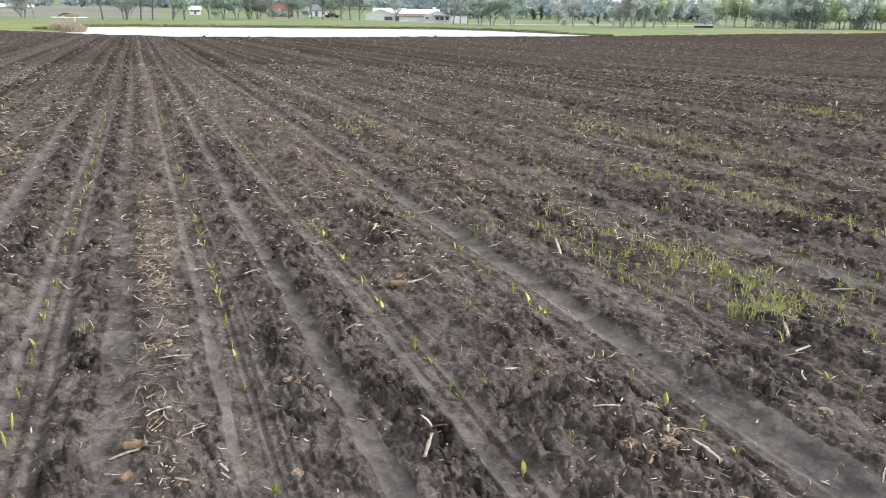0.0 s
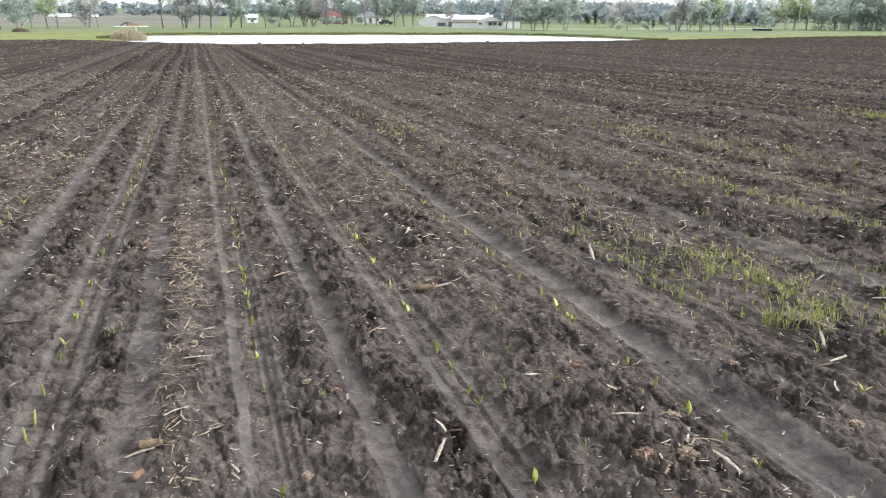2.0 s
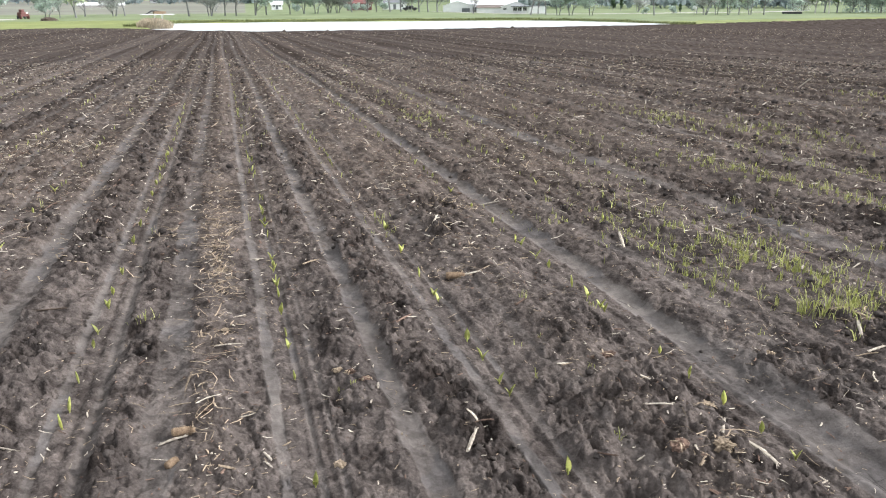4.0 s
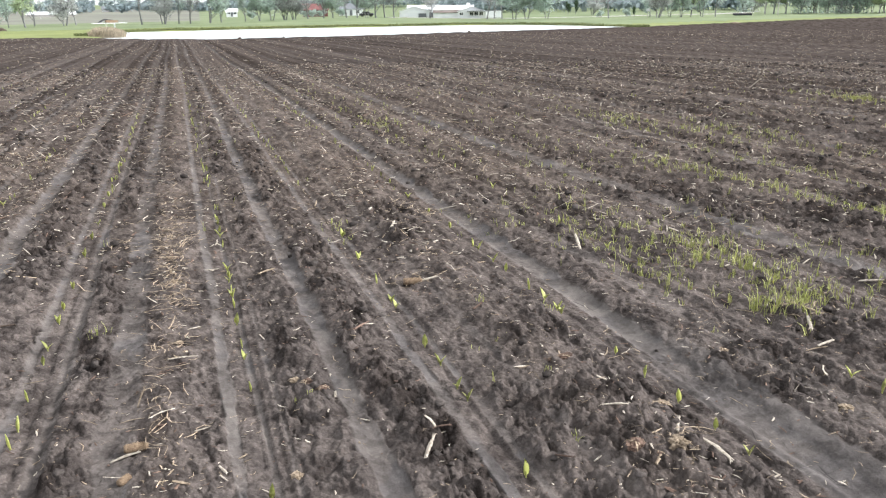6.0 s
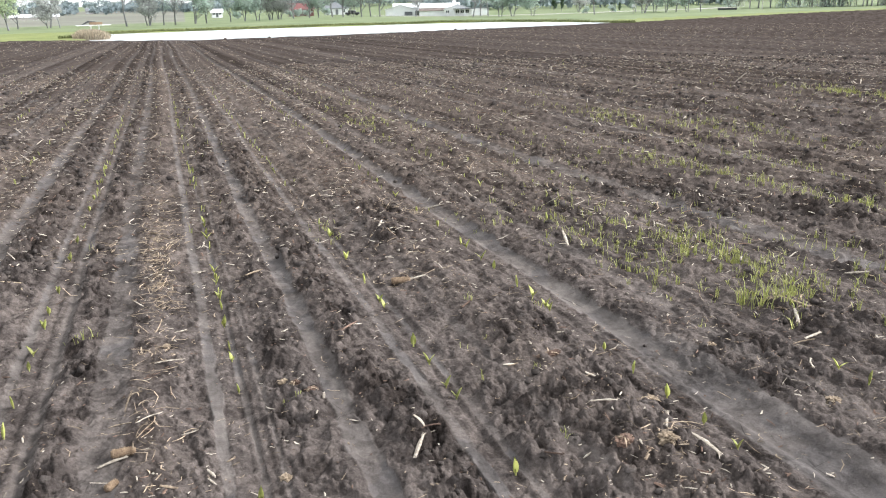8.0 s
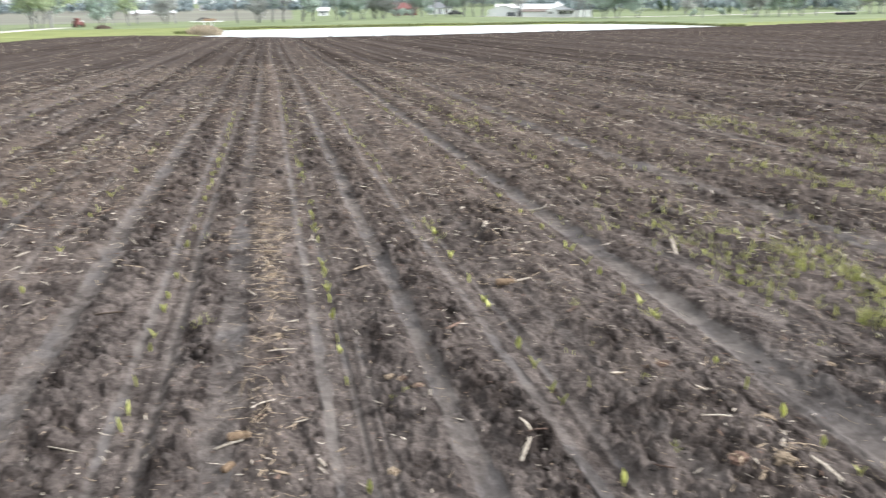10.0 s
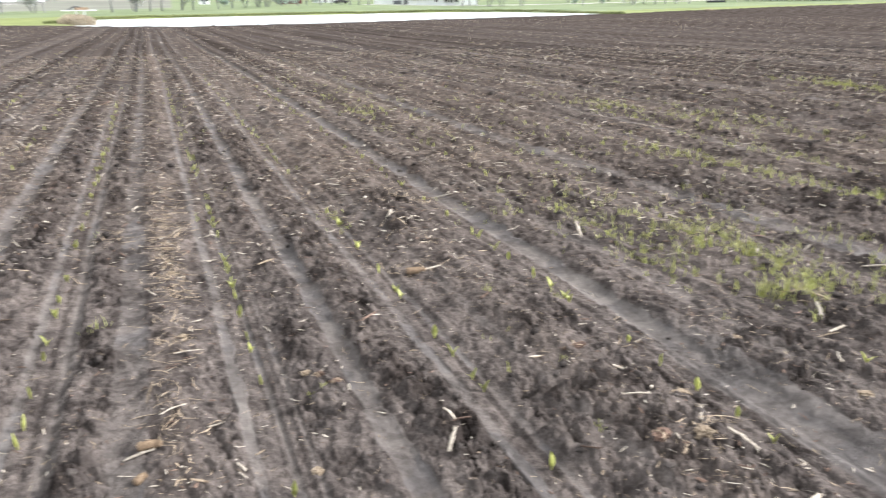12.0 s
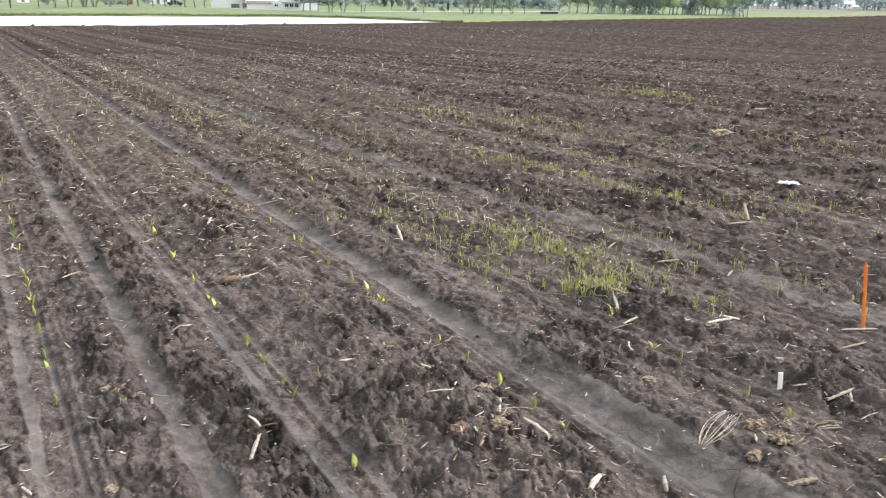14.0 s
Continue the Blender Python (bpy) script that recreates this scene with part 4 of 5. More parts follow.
pole("utility_pole", "pale wooden utility pole before the tree belt", 37.65, 270, 8.5, 0.12)
pole("utility_pole", "pale wooden utility pole before the tree belt", 36.9, 272, 8.5, 0.09)
pole("power_pole", "tall distant twin power pole", 34.9, 470, 17, 0.2, 3.0)
pole("power_pole", "tall distant twin power pole", 35.5, 470, 17, 0.2, 3.0)
pole("utility_pole", "distant bare utility pole by the driveway", -8.2, 420, 9, 0.14, 0.8)
sign = empty("white_sign", "small white sign board on a post", "sign", site(29.85, 236))
part("board", boxed(-0.5, 0.5, -0.04, 0.04, 1.6, 2.3, bev=0.01), WHITE, sign)
part("post", boxed(-0.06, 0.06, 0.05, 0.15, -0.4, 2.2), POLE, sign)
culvert = part("dark_trough", boxed(-2.6, 2.6, -0.6, 0.6, 0.0, 0.6, bev=0.08), DARK, None, "long dark trough on the far lawn")
culvert.matrix_world = site(35.6, 262)
tagged(culvert, "", "trough")


bv, bf = [], []
rr_ = random.Random(23)
for _ in range(7000):
    a = rr_.uniform(-6.5, 30.0)
    d = float(pond_far(a)) + rr_.uniform(0.2, 3.2)
    x, y = polar(a, d)
    z = gz(x, y) - 0.03
    h = rr_.uniform(0.12, 0.42)
    w = Vector((rr_.gauss(0, 0.22), rr_.gauss(0, 0.22), 1)) * h
    tube(bv, bf, [(x, y, z), Vector((x, y, z)) + w], [0.05, 0.012], 3, cap=False)
soup("bank_grass", bv, bf, varied("rough_bank_grass", (0.12, 0.142, 0.06), (0.21, 0.23, 0.105), 0.3, 0.9, 0.1, per_piece=0.3, thin=0.3), None, "rough olive grass along the pond's far bank", "grass", "stuff")
for k, (a, w) in enumerate(((3.3, 0.12), (6.1, 0.1), (18.3, 0.14), (19.0, 0.09))):
    d = float(edge_r(a)) - 0.4
    x, y = polar(a, d)
    sod = mound("sod_lump", "dark lump of sod at the pond's near edge", "sod", a, d, w * 2.2, w * 2, w, DIRT, 11.0 + k)


def lane(name, label, path, width, mat):
    """A track laid on the ground along a path of bearings and distances."""
    bm = bmesh.new()
    pts = []
    for (a0, r0), (a1, r1) in zip(path, path[1:]):
        x0, y0 = polar(a0, r0)
        x1, y1 = polar(a1, r1)
        for s in range(40):
            pts.append((x0 + (x1 - x0) * s / 40, y0 + (y1 - y0) * s / 40))
    prev = None
    for i, (x, y) in enumerate(pts):
        j = min(i, len(pts) - 2)
        dx, dy = pts[j + 1][0] - pts[j][0], pts[j + 1][1] - pts[j][1]
        l = math.hypot(dx, dy)
        nx, ny = -dy / l * width / 2, dx / l * width / 2
        z = max(gz(x + nx * s, y + ny * s) for s in (-1, 0, 1)) + 0.06
        row = [bm.verts.new((x + nx * s, y + ny * s, z - (0.3 if abs(s) > 1 else 0))) for s in (-1.05, -1, 1, 1.05)]
        if prev:
            for k in range(3):
                bm.faces.new((prev[k], prev[k + 1], row[k + 1], row[k]))
        prev = row
    bmesh.ops.recalc_face_normals(bm, faces=bm.faces)
    return tagged(part(name, bm, mat), label, "driveway", kind="structure")


lane("road", "pale gravel driveway along the grass", [(-36, 72), (-19.05, 133), (-12.7, 208)], 3.4, GRAVEL)
lane("road", "pale gravel yard before the white buildings", [(13.0, 252), (21.0, 250), (26.0, 262)], 5.0, GRAVEL)
lane("road", "pale track across the far lawn", [(26.0, 262), (29.5, 285), (33.5, 300), (36, 330)], 4.0, GRAVEL)


# ---- field: corn seedlings in rows ----
def seedling_blade(seed, length, width, lean, curl):
    """One young leaf: a folded strip that tapers to a point."""
    r = random.Random(seed)
    v, f = [], []
    n = 6
    for i in range(n + 1):
        s = i / n
        w = width * math.sin(math.pi * (0.12 + 0.88 * s) ** 0.8) * (1.0 if s < 1 else 0.0) + 0.0006
        x = lean * s * length + curl * s * s * length
        z = length * s * (1 - 0.35 * abs(curl) * s)
        v += [(x - 0.002, -w, z), (x + w * 0.45, 0, z - w * 0.25), (x - 0.002, w, z), (x + w * 0.45 + 0.0012, 0, z - w * 0.25 - 0.001)]
    for i in range(n):
        a, b = i * 4, i * 4 + 4
        f += [(a, a + 1, b + 1, b), (a + 1, a + 2, b + 2, b + 1), (a + 2, a + 3, b + 3, b + 2), (a + 3, a, b, b + 3)]
    return v, f


def corn_seedling(seed):
    r = random.Random(seed)
    ob = empty("corn_seedling", "young yellow-green corn seedling in a seed row", "seedling", Matrix.Identity(4), "corn seedlings")
    sv, sf = [], []
    tube(sv, sf, [(0, 0, -0.02), (0, 0, 0.012), (0.001, 0, 0.028)], [0.0032, 0.003, 0.0022], 6)
    soup("stem", sv, sf, LEAF, ob)
    blades = [(0.060, 0.0115, 0.2, 0.2), (0.046, 0.0105, -0.35, -0.35)] if seed % 3 else [(0.056, 0.012, 0.08, 0.1)]
    for k, (l, w, a, c) in enumerate(blades):
        v, f = seedling_blade(seed * 7 + k, l, w, a + r.uniform(-0.1, 0.1), c + r.uniform(-0.1, 0.1))
        soup("leaf", [(x, y, z + 0.015) for x, y, z in v], f, LEAF, ob, smooth_faces=True)
    return ob


ROWS = {-0.785: [8.67, 7.88, 7.1, 6.66, 6.08, 5.68, 5.23, 4.58, 4.23, 4.02, 3.68, 3.53, 3.16, 2.92, 2.78],
        0.006: [8.07, 7.39, 6.34, 5.95, 5.82, 5.6, 5.45, 5.19, 4.65, 4.52, 4.43, 4.25, 4.16, 3.99, 3.75, 3.46, 3.32, 3.0, 2.22],
        0.755: [5.57, 5.2, 4.65, 4.17, 3.83, 3.74, 3.22, 3.01, 2.78, 2.67, 2.11],
        1.48: [6.9, 6.3, 5.7, 5.2, 4.71, 4.62, 4.35, 4.15, 3.82, 3.63, 3.47, 3.42, 2.9, 2.66, 2.42, 2.2, 2.02],
        2.23: [6.4, 5.1, 4.4, 2.41, 2.26, 1.92, 1.73, 1.34],
        -1.54: [4.48, 4.0, 3.46, 5.3, 6.2, 7.0], -2.30: [5.77, 6.27, 5.4, 6.9, 7.4], -3.3: [8.86, 8.2, 7.6, 9.4]}
models = [corn_seedling(s) for s in (1, 2, 3, 5)]
used = set()
rng = random.Random(31)
for x0, places in ROWS.items():
    for y in places:
        k = rng.randrange(4)
        x, y = stand(x0 - 0.006 * (y - 3.4) + rng.uniform(-0.004, 0.004), y)
        m = pose(x, y, gz(x, y) - 0.004, 0, 0, rng.uniform(0, 360)) @ Matrix.Scale(rng.uniform(0.65, 0.98), 4)
        if k in used:
            copy_thing(models[k], m @ Matrix.Diagonal((1 / models[k].scale.x,) * 3).to_4x4())
        else:
            models[k].matrix_basis = m
            used.add(k)
for k in set(range(4)) - used:
    models[k].matrix_basis = pose(0.02, 8.2 + k, gz(0.02, 8.2 + k))

# seedlings further along the rows, too many to count
v, f = [], []
rng = random.Random(32)
for row in range(-12, 16):
    y = 7.2 if abs(row) < 3 else 5.5
    while y < 34:
        x = row * 0.762 - 0.012 * (y - 3.4) + rng.gauss(0, 0.012)
        if rng.random() < (0.5 if abs(row) < 4 else 0.26) * (1 - smooth(8, 22, y)) + 0.02 and math.hypot(x, y) > 7:
            sc = rng.uniform(0.4, 0.8)
            w = rng.uniform(0, 6.28)
            z = gz(x, y)
            for blade in range(rng.randint(1, 2)):
                bv, bf = seedling_blade(blade, 0.07 * sc, 0.009 * sc, rng.uniform(-0.4, 0.4), rng.uniform(-0.3, 0.3))
                q = len(v)
                c, s = math.cos(w + blade * 2.8), math.sin(w + blade * 2.8)
                v += [(x + a * c - b * s, y + a * s + b * c, z + d) for a, b, d in bv]
                f += [tuple(q + i for i in face) for face in bf]
        y += rng.uniform(0.12, 0.22)
soup("far_seedlings", v, f, BLADE, None, "young corn seedlings further along the rows", "seedlings", "stuff")


# ---- weeds ----
def weeds():
    r = random.Random(41)
    v, f = [], []

    def tuft(x, y, n, h):
        z = gz(x, y)
        for _ in range(n):
            a = r.uniform(0, 6.28)
            d = Vector((math.cos(a), math.sin(a), 0))
            side = Vector((-d.y, d.x, 0)) * r.uniform(0.0012, 0.0026)
            hh, out = h * r.uniform(0.4, 1.05), r.uniform(0.1, 0.85)
            p = Vector((x + r.gauss(0, 0.008), y + r.gauss(0, 0.008), z - 0.004))
            q = p + Vector((0, 0, hh * 0.6)) + d * hh * out * 0.35
            e = p + Vector((0, 0, hh * (1 - 0.3 * out))) + d * hh * out
            k = len(v)
            v.extend([p - side, p + side, p + d * 0.0015, q - side * 0.8, q + side * 0.8, q + d * 0.0015, e])
            f.extend([(k, k + 1, k + 4, k + 3), (k + 1, k + 2, k + 5, k + 4), (k + 2, k, k + 3, k + 5), (k + 3, k + 4, k + 6), (k + 4, k + 5, k + 6), (k + 5, k + 3, k + 6)])

    def patch(cx, cy, sx, sy, slope, n, h, dense=4):
        for _ in range(n):
            dy = r.gauss(0, sy)
            tuft(cx + slope * dy + r.gauss(0, sx), cy + dy, r.randint(1, dense), h * r.uniform(0.6, 1.2))

    patch(2.56, 4.15, 0.24, 0.55, -0.1, 150, 0.075, 5)
    patch(2.70, 3.95, 0.14, 0.22, 0.1, 50, 0.10, 9)
    patch(2.72, 3.35, 0.14, 0.16, 0.2, 46, 0.085, 6)
    patch(2.46, 3.12, 0.09, 0.06, 0.6, 24, 0.115, 9)
    patch(2.62, 3.1, 0.10, 0.08, 0.3, 14, 0.10, 7)
    patch(2.95, 3.25, 0.12, 0.12, 0.0, 14, 0.08, 5)
    patch(2.78, 2.64, 0.09, 0.07, 0.0, 13, 0.08, 7)
    patch(2.2, 3.9, 0.14, 0.35, -0.1, 46, 0.07, 4)
    patch(2.05, 5.0, 0.16, 0.3, -0.1, 24, 0.07, 4)
    patch(3.38, 3.4, 0.1, 0.45, -0.05, 40, 0.08, 4)
    patch(3.5, 2.75, 0.08, 0.2, 0.0, 14, 0.08, 5)
    patch(3.2, 4.6, 0.14, 0.5, -0.05, 36, 0.07, 4)
    patch(2.5, 5.4, 0.2, 0.5, -0.1, 36, 0.08, 4)
    patch(4.08, 6.3, 0.10, 0.5, -0.1, 70, 0.085, 7)
    patch(4.25, 5.1, 0.11, 0.45, -0.08, 62, 0.09, 7)
    patch(4.4, 4.3, 0.16, 0.3, -0.05, 30, 0.09, 7)
    patch(2.33, 11.0, 0.12, 0.35, -0.1, 46, 0.08, 6)
    patch(5.5, 9.8, 0.18, 1.1, -0.08, 130, 0.09, 7)
    patch(6.2, 8.6, 0.16, 1.0, -0.05, 90, 0.09, 6)
    patch(10.45, 11.4, 0.2, 0.75, 0.1, 150, 0.11, 8)
    patch(7.9, 6.0, 0.2, 0.7, -0.05, 60, 0.09, 6)
    patch(5.1, 4.1, 0.3, 0.5, -0.05, 50, 0.09, 5)
    patch(5.0, 6.6, 0.12, 0.8, -0.05, 60, 0.08, 5)
    patch(0.76, 5.5, 0.06, 0.2, 0.0, 12, 0.07, 4)
    patch(-0.55, 3.82, 0.08, 0.04, 0.0, 7, 0.07, 4)
    for px_, py_ in ((1.46, 3.46), (2.03, 2.98), (0.93, 3.09), (0.91, 2.83), (1.06, 3.16), (1.15, 2.77), (0.97, 2.3), (1.15, 3.65), (0.2, 2.86)):
        patch(px_, py_, 0.02, 0.02, 0.0, 2, 0.06, 4)
    patch(3.3, 7.6, 0.5, 1.2, 0.0, 60, 0.075, 5)
    patch(2.6, 14.0, 0.5, 3.0, 0.0, 90, 0.09, 5)
    for _ in range(900):
        row = r.randint(-8, 18)
        y = r.uniform(2.5, 26)
        x = row * 0.762 + r.gauss(0, 0.16)
        if math.degrees(math.atan2(x, y)) < 60 and fbm(np.array([x * 0.5]), np.array([y * 0.3]), 2, 140)[0] > 0.04:
            tuft(x, y, r.randint(1, 3), r.uniform(0.03, 0.08))
    return soup("weed_grass", v, f, BLADE, None, "thin yellow-green grassy weeds between the rows", "weeds", "stuff")


weeds()


# ---- loose clods and crop residue ----
def wedge_points(r, n, r0, r1, a0=-30, a1=64):
    rad = np.sqrt(r.uniform(r0 * r0, r1 * r1, n))
    a = np.radians(r.uniform(a0, a1, n))
    x, y = rad * np.sin(a), rad * np.cos(a)
    keep = rad < edge_r(np.degrees(a)) - 1.5
    return x[keep], y[keep]


def clod_field():
    r = np.random.RandomState(51)
    ico = bmesh.new()
    bmesh.ops.create_icosphere(ico, subdivisions=1, radius=1)
    ico.verts.ensure_lookup_table()
    base = np.array([tuple(vv.co) for vv in ico.verts])
    tri = np.array([[q.index for q in face.verts] for face in ico.faces])
    ico.free()
    b2 = bmesh.new()
    bmesh.ops.create_icosphere(b2, subdivisions=2, radius=1)
    base2 = np.array([tuple(vv.co) for vv in b2.verts])
    tri2 = np.array([[q.index for q in face.verts] for face in b2.faces])
    b2.free()
    vs, fs, off = [], [], 0
    for n, r0, r1, size, shape in ((1800, 1.6, 4.5, 0.0075, (base2, tri2)), (9000, 4.5, 11, 0.0125, (base, tri)), (9000, 11, 30, 0.024, (base, tri))):
        x, y = wedge_points(r, n, r0, r1)
        pale_s = soil_state(x, y)[1]
        keep = (r.rand(len(x)) > pale_s * 1.15) & (looseness(x, y) + r.uniform(-0.2, 0.2, len(x)) > 0.3)
        x, y = x[keep], y[keep]
        z = ground_z(x, y)
        s = size * np.exp(r.normal(0, 0.55, len(x)))
        s = np.minimum(s, size * 2.6)
        pts, tr = shape
        for i in range(len(x)):
            g = pts * s[i] * r.uniform(0.7, 1.25, 3)
            g = g * (1 + 0.3 * r.uniform(-1, 1, (len(pts), 1)))
            w = r.uniform(0, 6.28)
            c, q = math.cos(w), math.sin(w)
            vs.append(np.stack([x[i] + g[:, 0] * c - g[:, 1] * q, y[i] + g[:, 0] * q + g[:, 1] * c, z[i] + 0.1 * s[i] + g[:, 2] * 0.75], 1))
            fs.append(tr + off)
            off += len(pts)
    return soup("soil_clods", np.vstack(vs).tolist(), np.vstack(fs).tolist(), CLOD, None, "loose dark crumbs and clods of tilled soil", "clods", "stuff", True)


clod_field()


def litter(name, label, seed, bands, mat, curve):
    r = np.random.RandomState(seed)
    v, f = [], []
    for n, r0, r1, length, width in bands:
        x, y = wedge_points(r, n, r0, r1)
        u = across(x, y)
        want = np.full(len(x), 0.30)
        for c, w, a in RESIDUE:
            want = np.maximum(want, a * 1.1 * bump_at(u, c, w * 1.25))
        want = np.maximum(want, np.where(np.hypot(x, y) > 9, 0.55, 0))
        want = want * np.clip(0.75 + 1.8 * fbm(x * 1.1, y * 0.8, 3, 101), 0.15, 1.4) * (1 - 0.8 * soil_state(x, y)[1])
        keep = r.rand(len(x)) < want
        x, y = x[keep], y[keep]
        z = ground_z(x, y)
        k = len(x)
        l = np.minimum(length * np.exp(r.normal(0, 0.6, k)), length * 4)[:, None]
        w = (width * np.exp(r.normal(0, 0.35, k)))[:, None]
        a = r.uniform(0, 6.28, k)
        d = np.stack([np.cos(a), np.sin(a), r.normal(0, 0.22, k)], 1)
        p = np.stack([x, y, z], 1)
        p[:, 2:] += w * 0.9 + np.abs(d[:, 2:]) * l * 0.4
        side = np.stack([-d[:, 1], d[:, 0], np.zeros(k)], 1)
        up = np.array([[0, 0, 1.0]])
        stations = [(p - d * l / 2, 0.7), (p + (side + up * r.uniform(0, 0.5, (k, 1))) * l * r.normal(0, curve, (k, 1)), 1.0), (p + d * l / 2, 0.5)]
        if r0 >= 8:
            stations = [stations[0], stations[2]]
        ring_n = 4 if r0 < 8 else 3
        pts = []
        for c, t in stations:
            for q in range(ring_n):
                ang = 2 * math.pi * q / ring_n
                pts.append(c + (side * math.cos(ang) + up * math.sin(ang) * 0.5) * w * t)
        block = np.stack(pts, 1)
        per, ns = block.shape[1], len(stations)
        start = sum(len(q) for q in v) + np.arange(k)[:, None, None] * per
        quads = [(i * ring_n + q, i * ring_n + (q + 1) % ring_n, (i + 1) * ring_n + (q + 1) % ring_n, (i + 1) * ring_n + q) for i in range(ns - 1) for q in range(ring_n)]
        v.append(block.reshape(-1, 3))
        f.append((start + np.array(quads)[None]).reshape(-1, 4))
    v, f = np.vstack(v).tolist(), np.vstack(f).tolist()
    return soup(name, v, f, mat, None, label, "residue", "stuff")


litter("straw_litter", "scattered tan bits of last year's corn stalks and husks", 61,
       [(13000, 1.6, 4.5, 0.019, 0.0016), (21000, 4.5, 10, 0.032, 0.0027), (36000, 10, 28, 0.045, 0.0055), (20000, 28, 90, 0.07, 0.010)], STRAW, 0.16)
litter("rotted_litter", "scattered dark reddish-brown bits of rotted husk", 63,
       [(6000, 1.6, 4.5, 0.014, 0.0030), (12000, 4.5, 10, 0.022, 0.0048), (14000, 10, 28, 0.05, 0.010)], ROTTED, 0.1)
litter("pale_litter", "scattered bleached flakes of husk and stalk", 62,
       [(5200, 1.6, 4.5, 0.017, 0.0024), (15000, 4.5, 10, 0.028, 0.0042), (30000, 10, 28, 0.042, 0.010), (10000, 28, 90, 0.06, 0.018)], PALE_STRAW, 0.08)


# ---- single pieces of residue near the camera's stand ----
def lump(name, label, category, x, y, size, mat, seed, turn=0.0, rough=0.25, lift=0.2):
    """A ragged little lump: coarse shape, torn fine relief and a few loose fibres."""
    x, y = stand(x, y)
    bm = bmesh.new()
    bmesh.ops.create_icosphere(bm, subdivisions=4, radius=1)
    for vtx in bm.verts:
        q = vtx.co + Vector((seed, seed, 0))
        vtx.co *= 1 + rough * (0.8 * noise.noise(q * 1.5) + 0.7 * noise.noise(q * 4.0) + 0.5 * noise.noise(q * 9.0))
        vtx.co = Vector((vtx.co.x * size[0], vtx.co.y * size[1], vtx.co.z * size[2]))
    ob = part(name, bm, mat, None, label)
    ob.matrix_world = pose(x, y, gz(x, y) + size[2] * lift, 0, 0, turn)
    if rough > 0.4:
        r = random.Random(int(seed * 10))
        for _ in range(5):
            v, f = [], []
            a, l = r.uniform(0, 6.28), size[0] * r.uniform(0.8, 1.6)
            e = Vector((math.cos(a), math.sin(a), 0))
            tube(v, f, [e * size[0] * 0.2 + Vector((0, 0, size[2] * 0.8)), e * l * 0.7 + Vector((0, 0, size[2] * 0.7)), e * l + Vector((0, 0, -size[2] * 0.1))], [0.0035, 0.0028, 0.001], 4, 0.5)
            soup("fibre", v, f, STRAW, ob)
    return tagged(ob, "", category)


def corn_cob(x, y, length, rad, turn, label):
    x, y = stand(x, y)
    ob = empty("corn_cob", label, "corn cob", pose(x, y, gz(x, y) + rad * 0.8, 0, 0, turn))
    v, f = [], []
    n = 11
    pts = [((i / n - 0.5) * length, 0, 0) for i in range(n + 1)]
    tube(v, f, pts, [rad * (0.62 + 0.4 * math.sin(math.pi * min(0.2 + i / n * 0.75, 1))) for i in range(n + 1)], 14)
    soup("core", v, f, COB, ob, smooth_faces=True)
    v, f = [], []
    for i in range(1, n):
        for s in range(12):
            w = 2 * math.pi * (s + 0.5 * (i % 2)) / 12
            q = Vector((pts[i][0], math.cos(w) * rad * 0.98, math.sin(w) * rad * 0.98))
            k = len(v)
            e = rad * 0.22
            v += [q + Vector((-e, 0, 0)), q + Vector((0, -math.sin(w) * e, math.cos(w) * e)), q + Vector((e, 0, 0)), q - Vector((0, -math.sin(w) * e, math.cos(w) * e)), q * 1.0 + Vector((0, math.cos(w), math.sin(w))) * e * 0.7]
            f += [(k, k + 1, k + 4), (k + 1, k + 2, k + 4), (k + 2, k + 3, k + 4), (k + 3, k, k + 4)]
    soup("kernel_skin", v, f, COB, ob, "rough empty kernel sockets")
    return ob


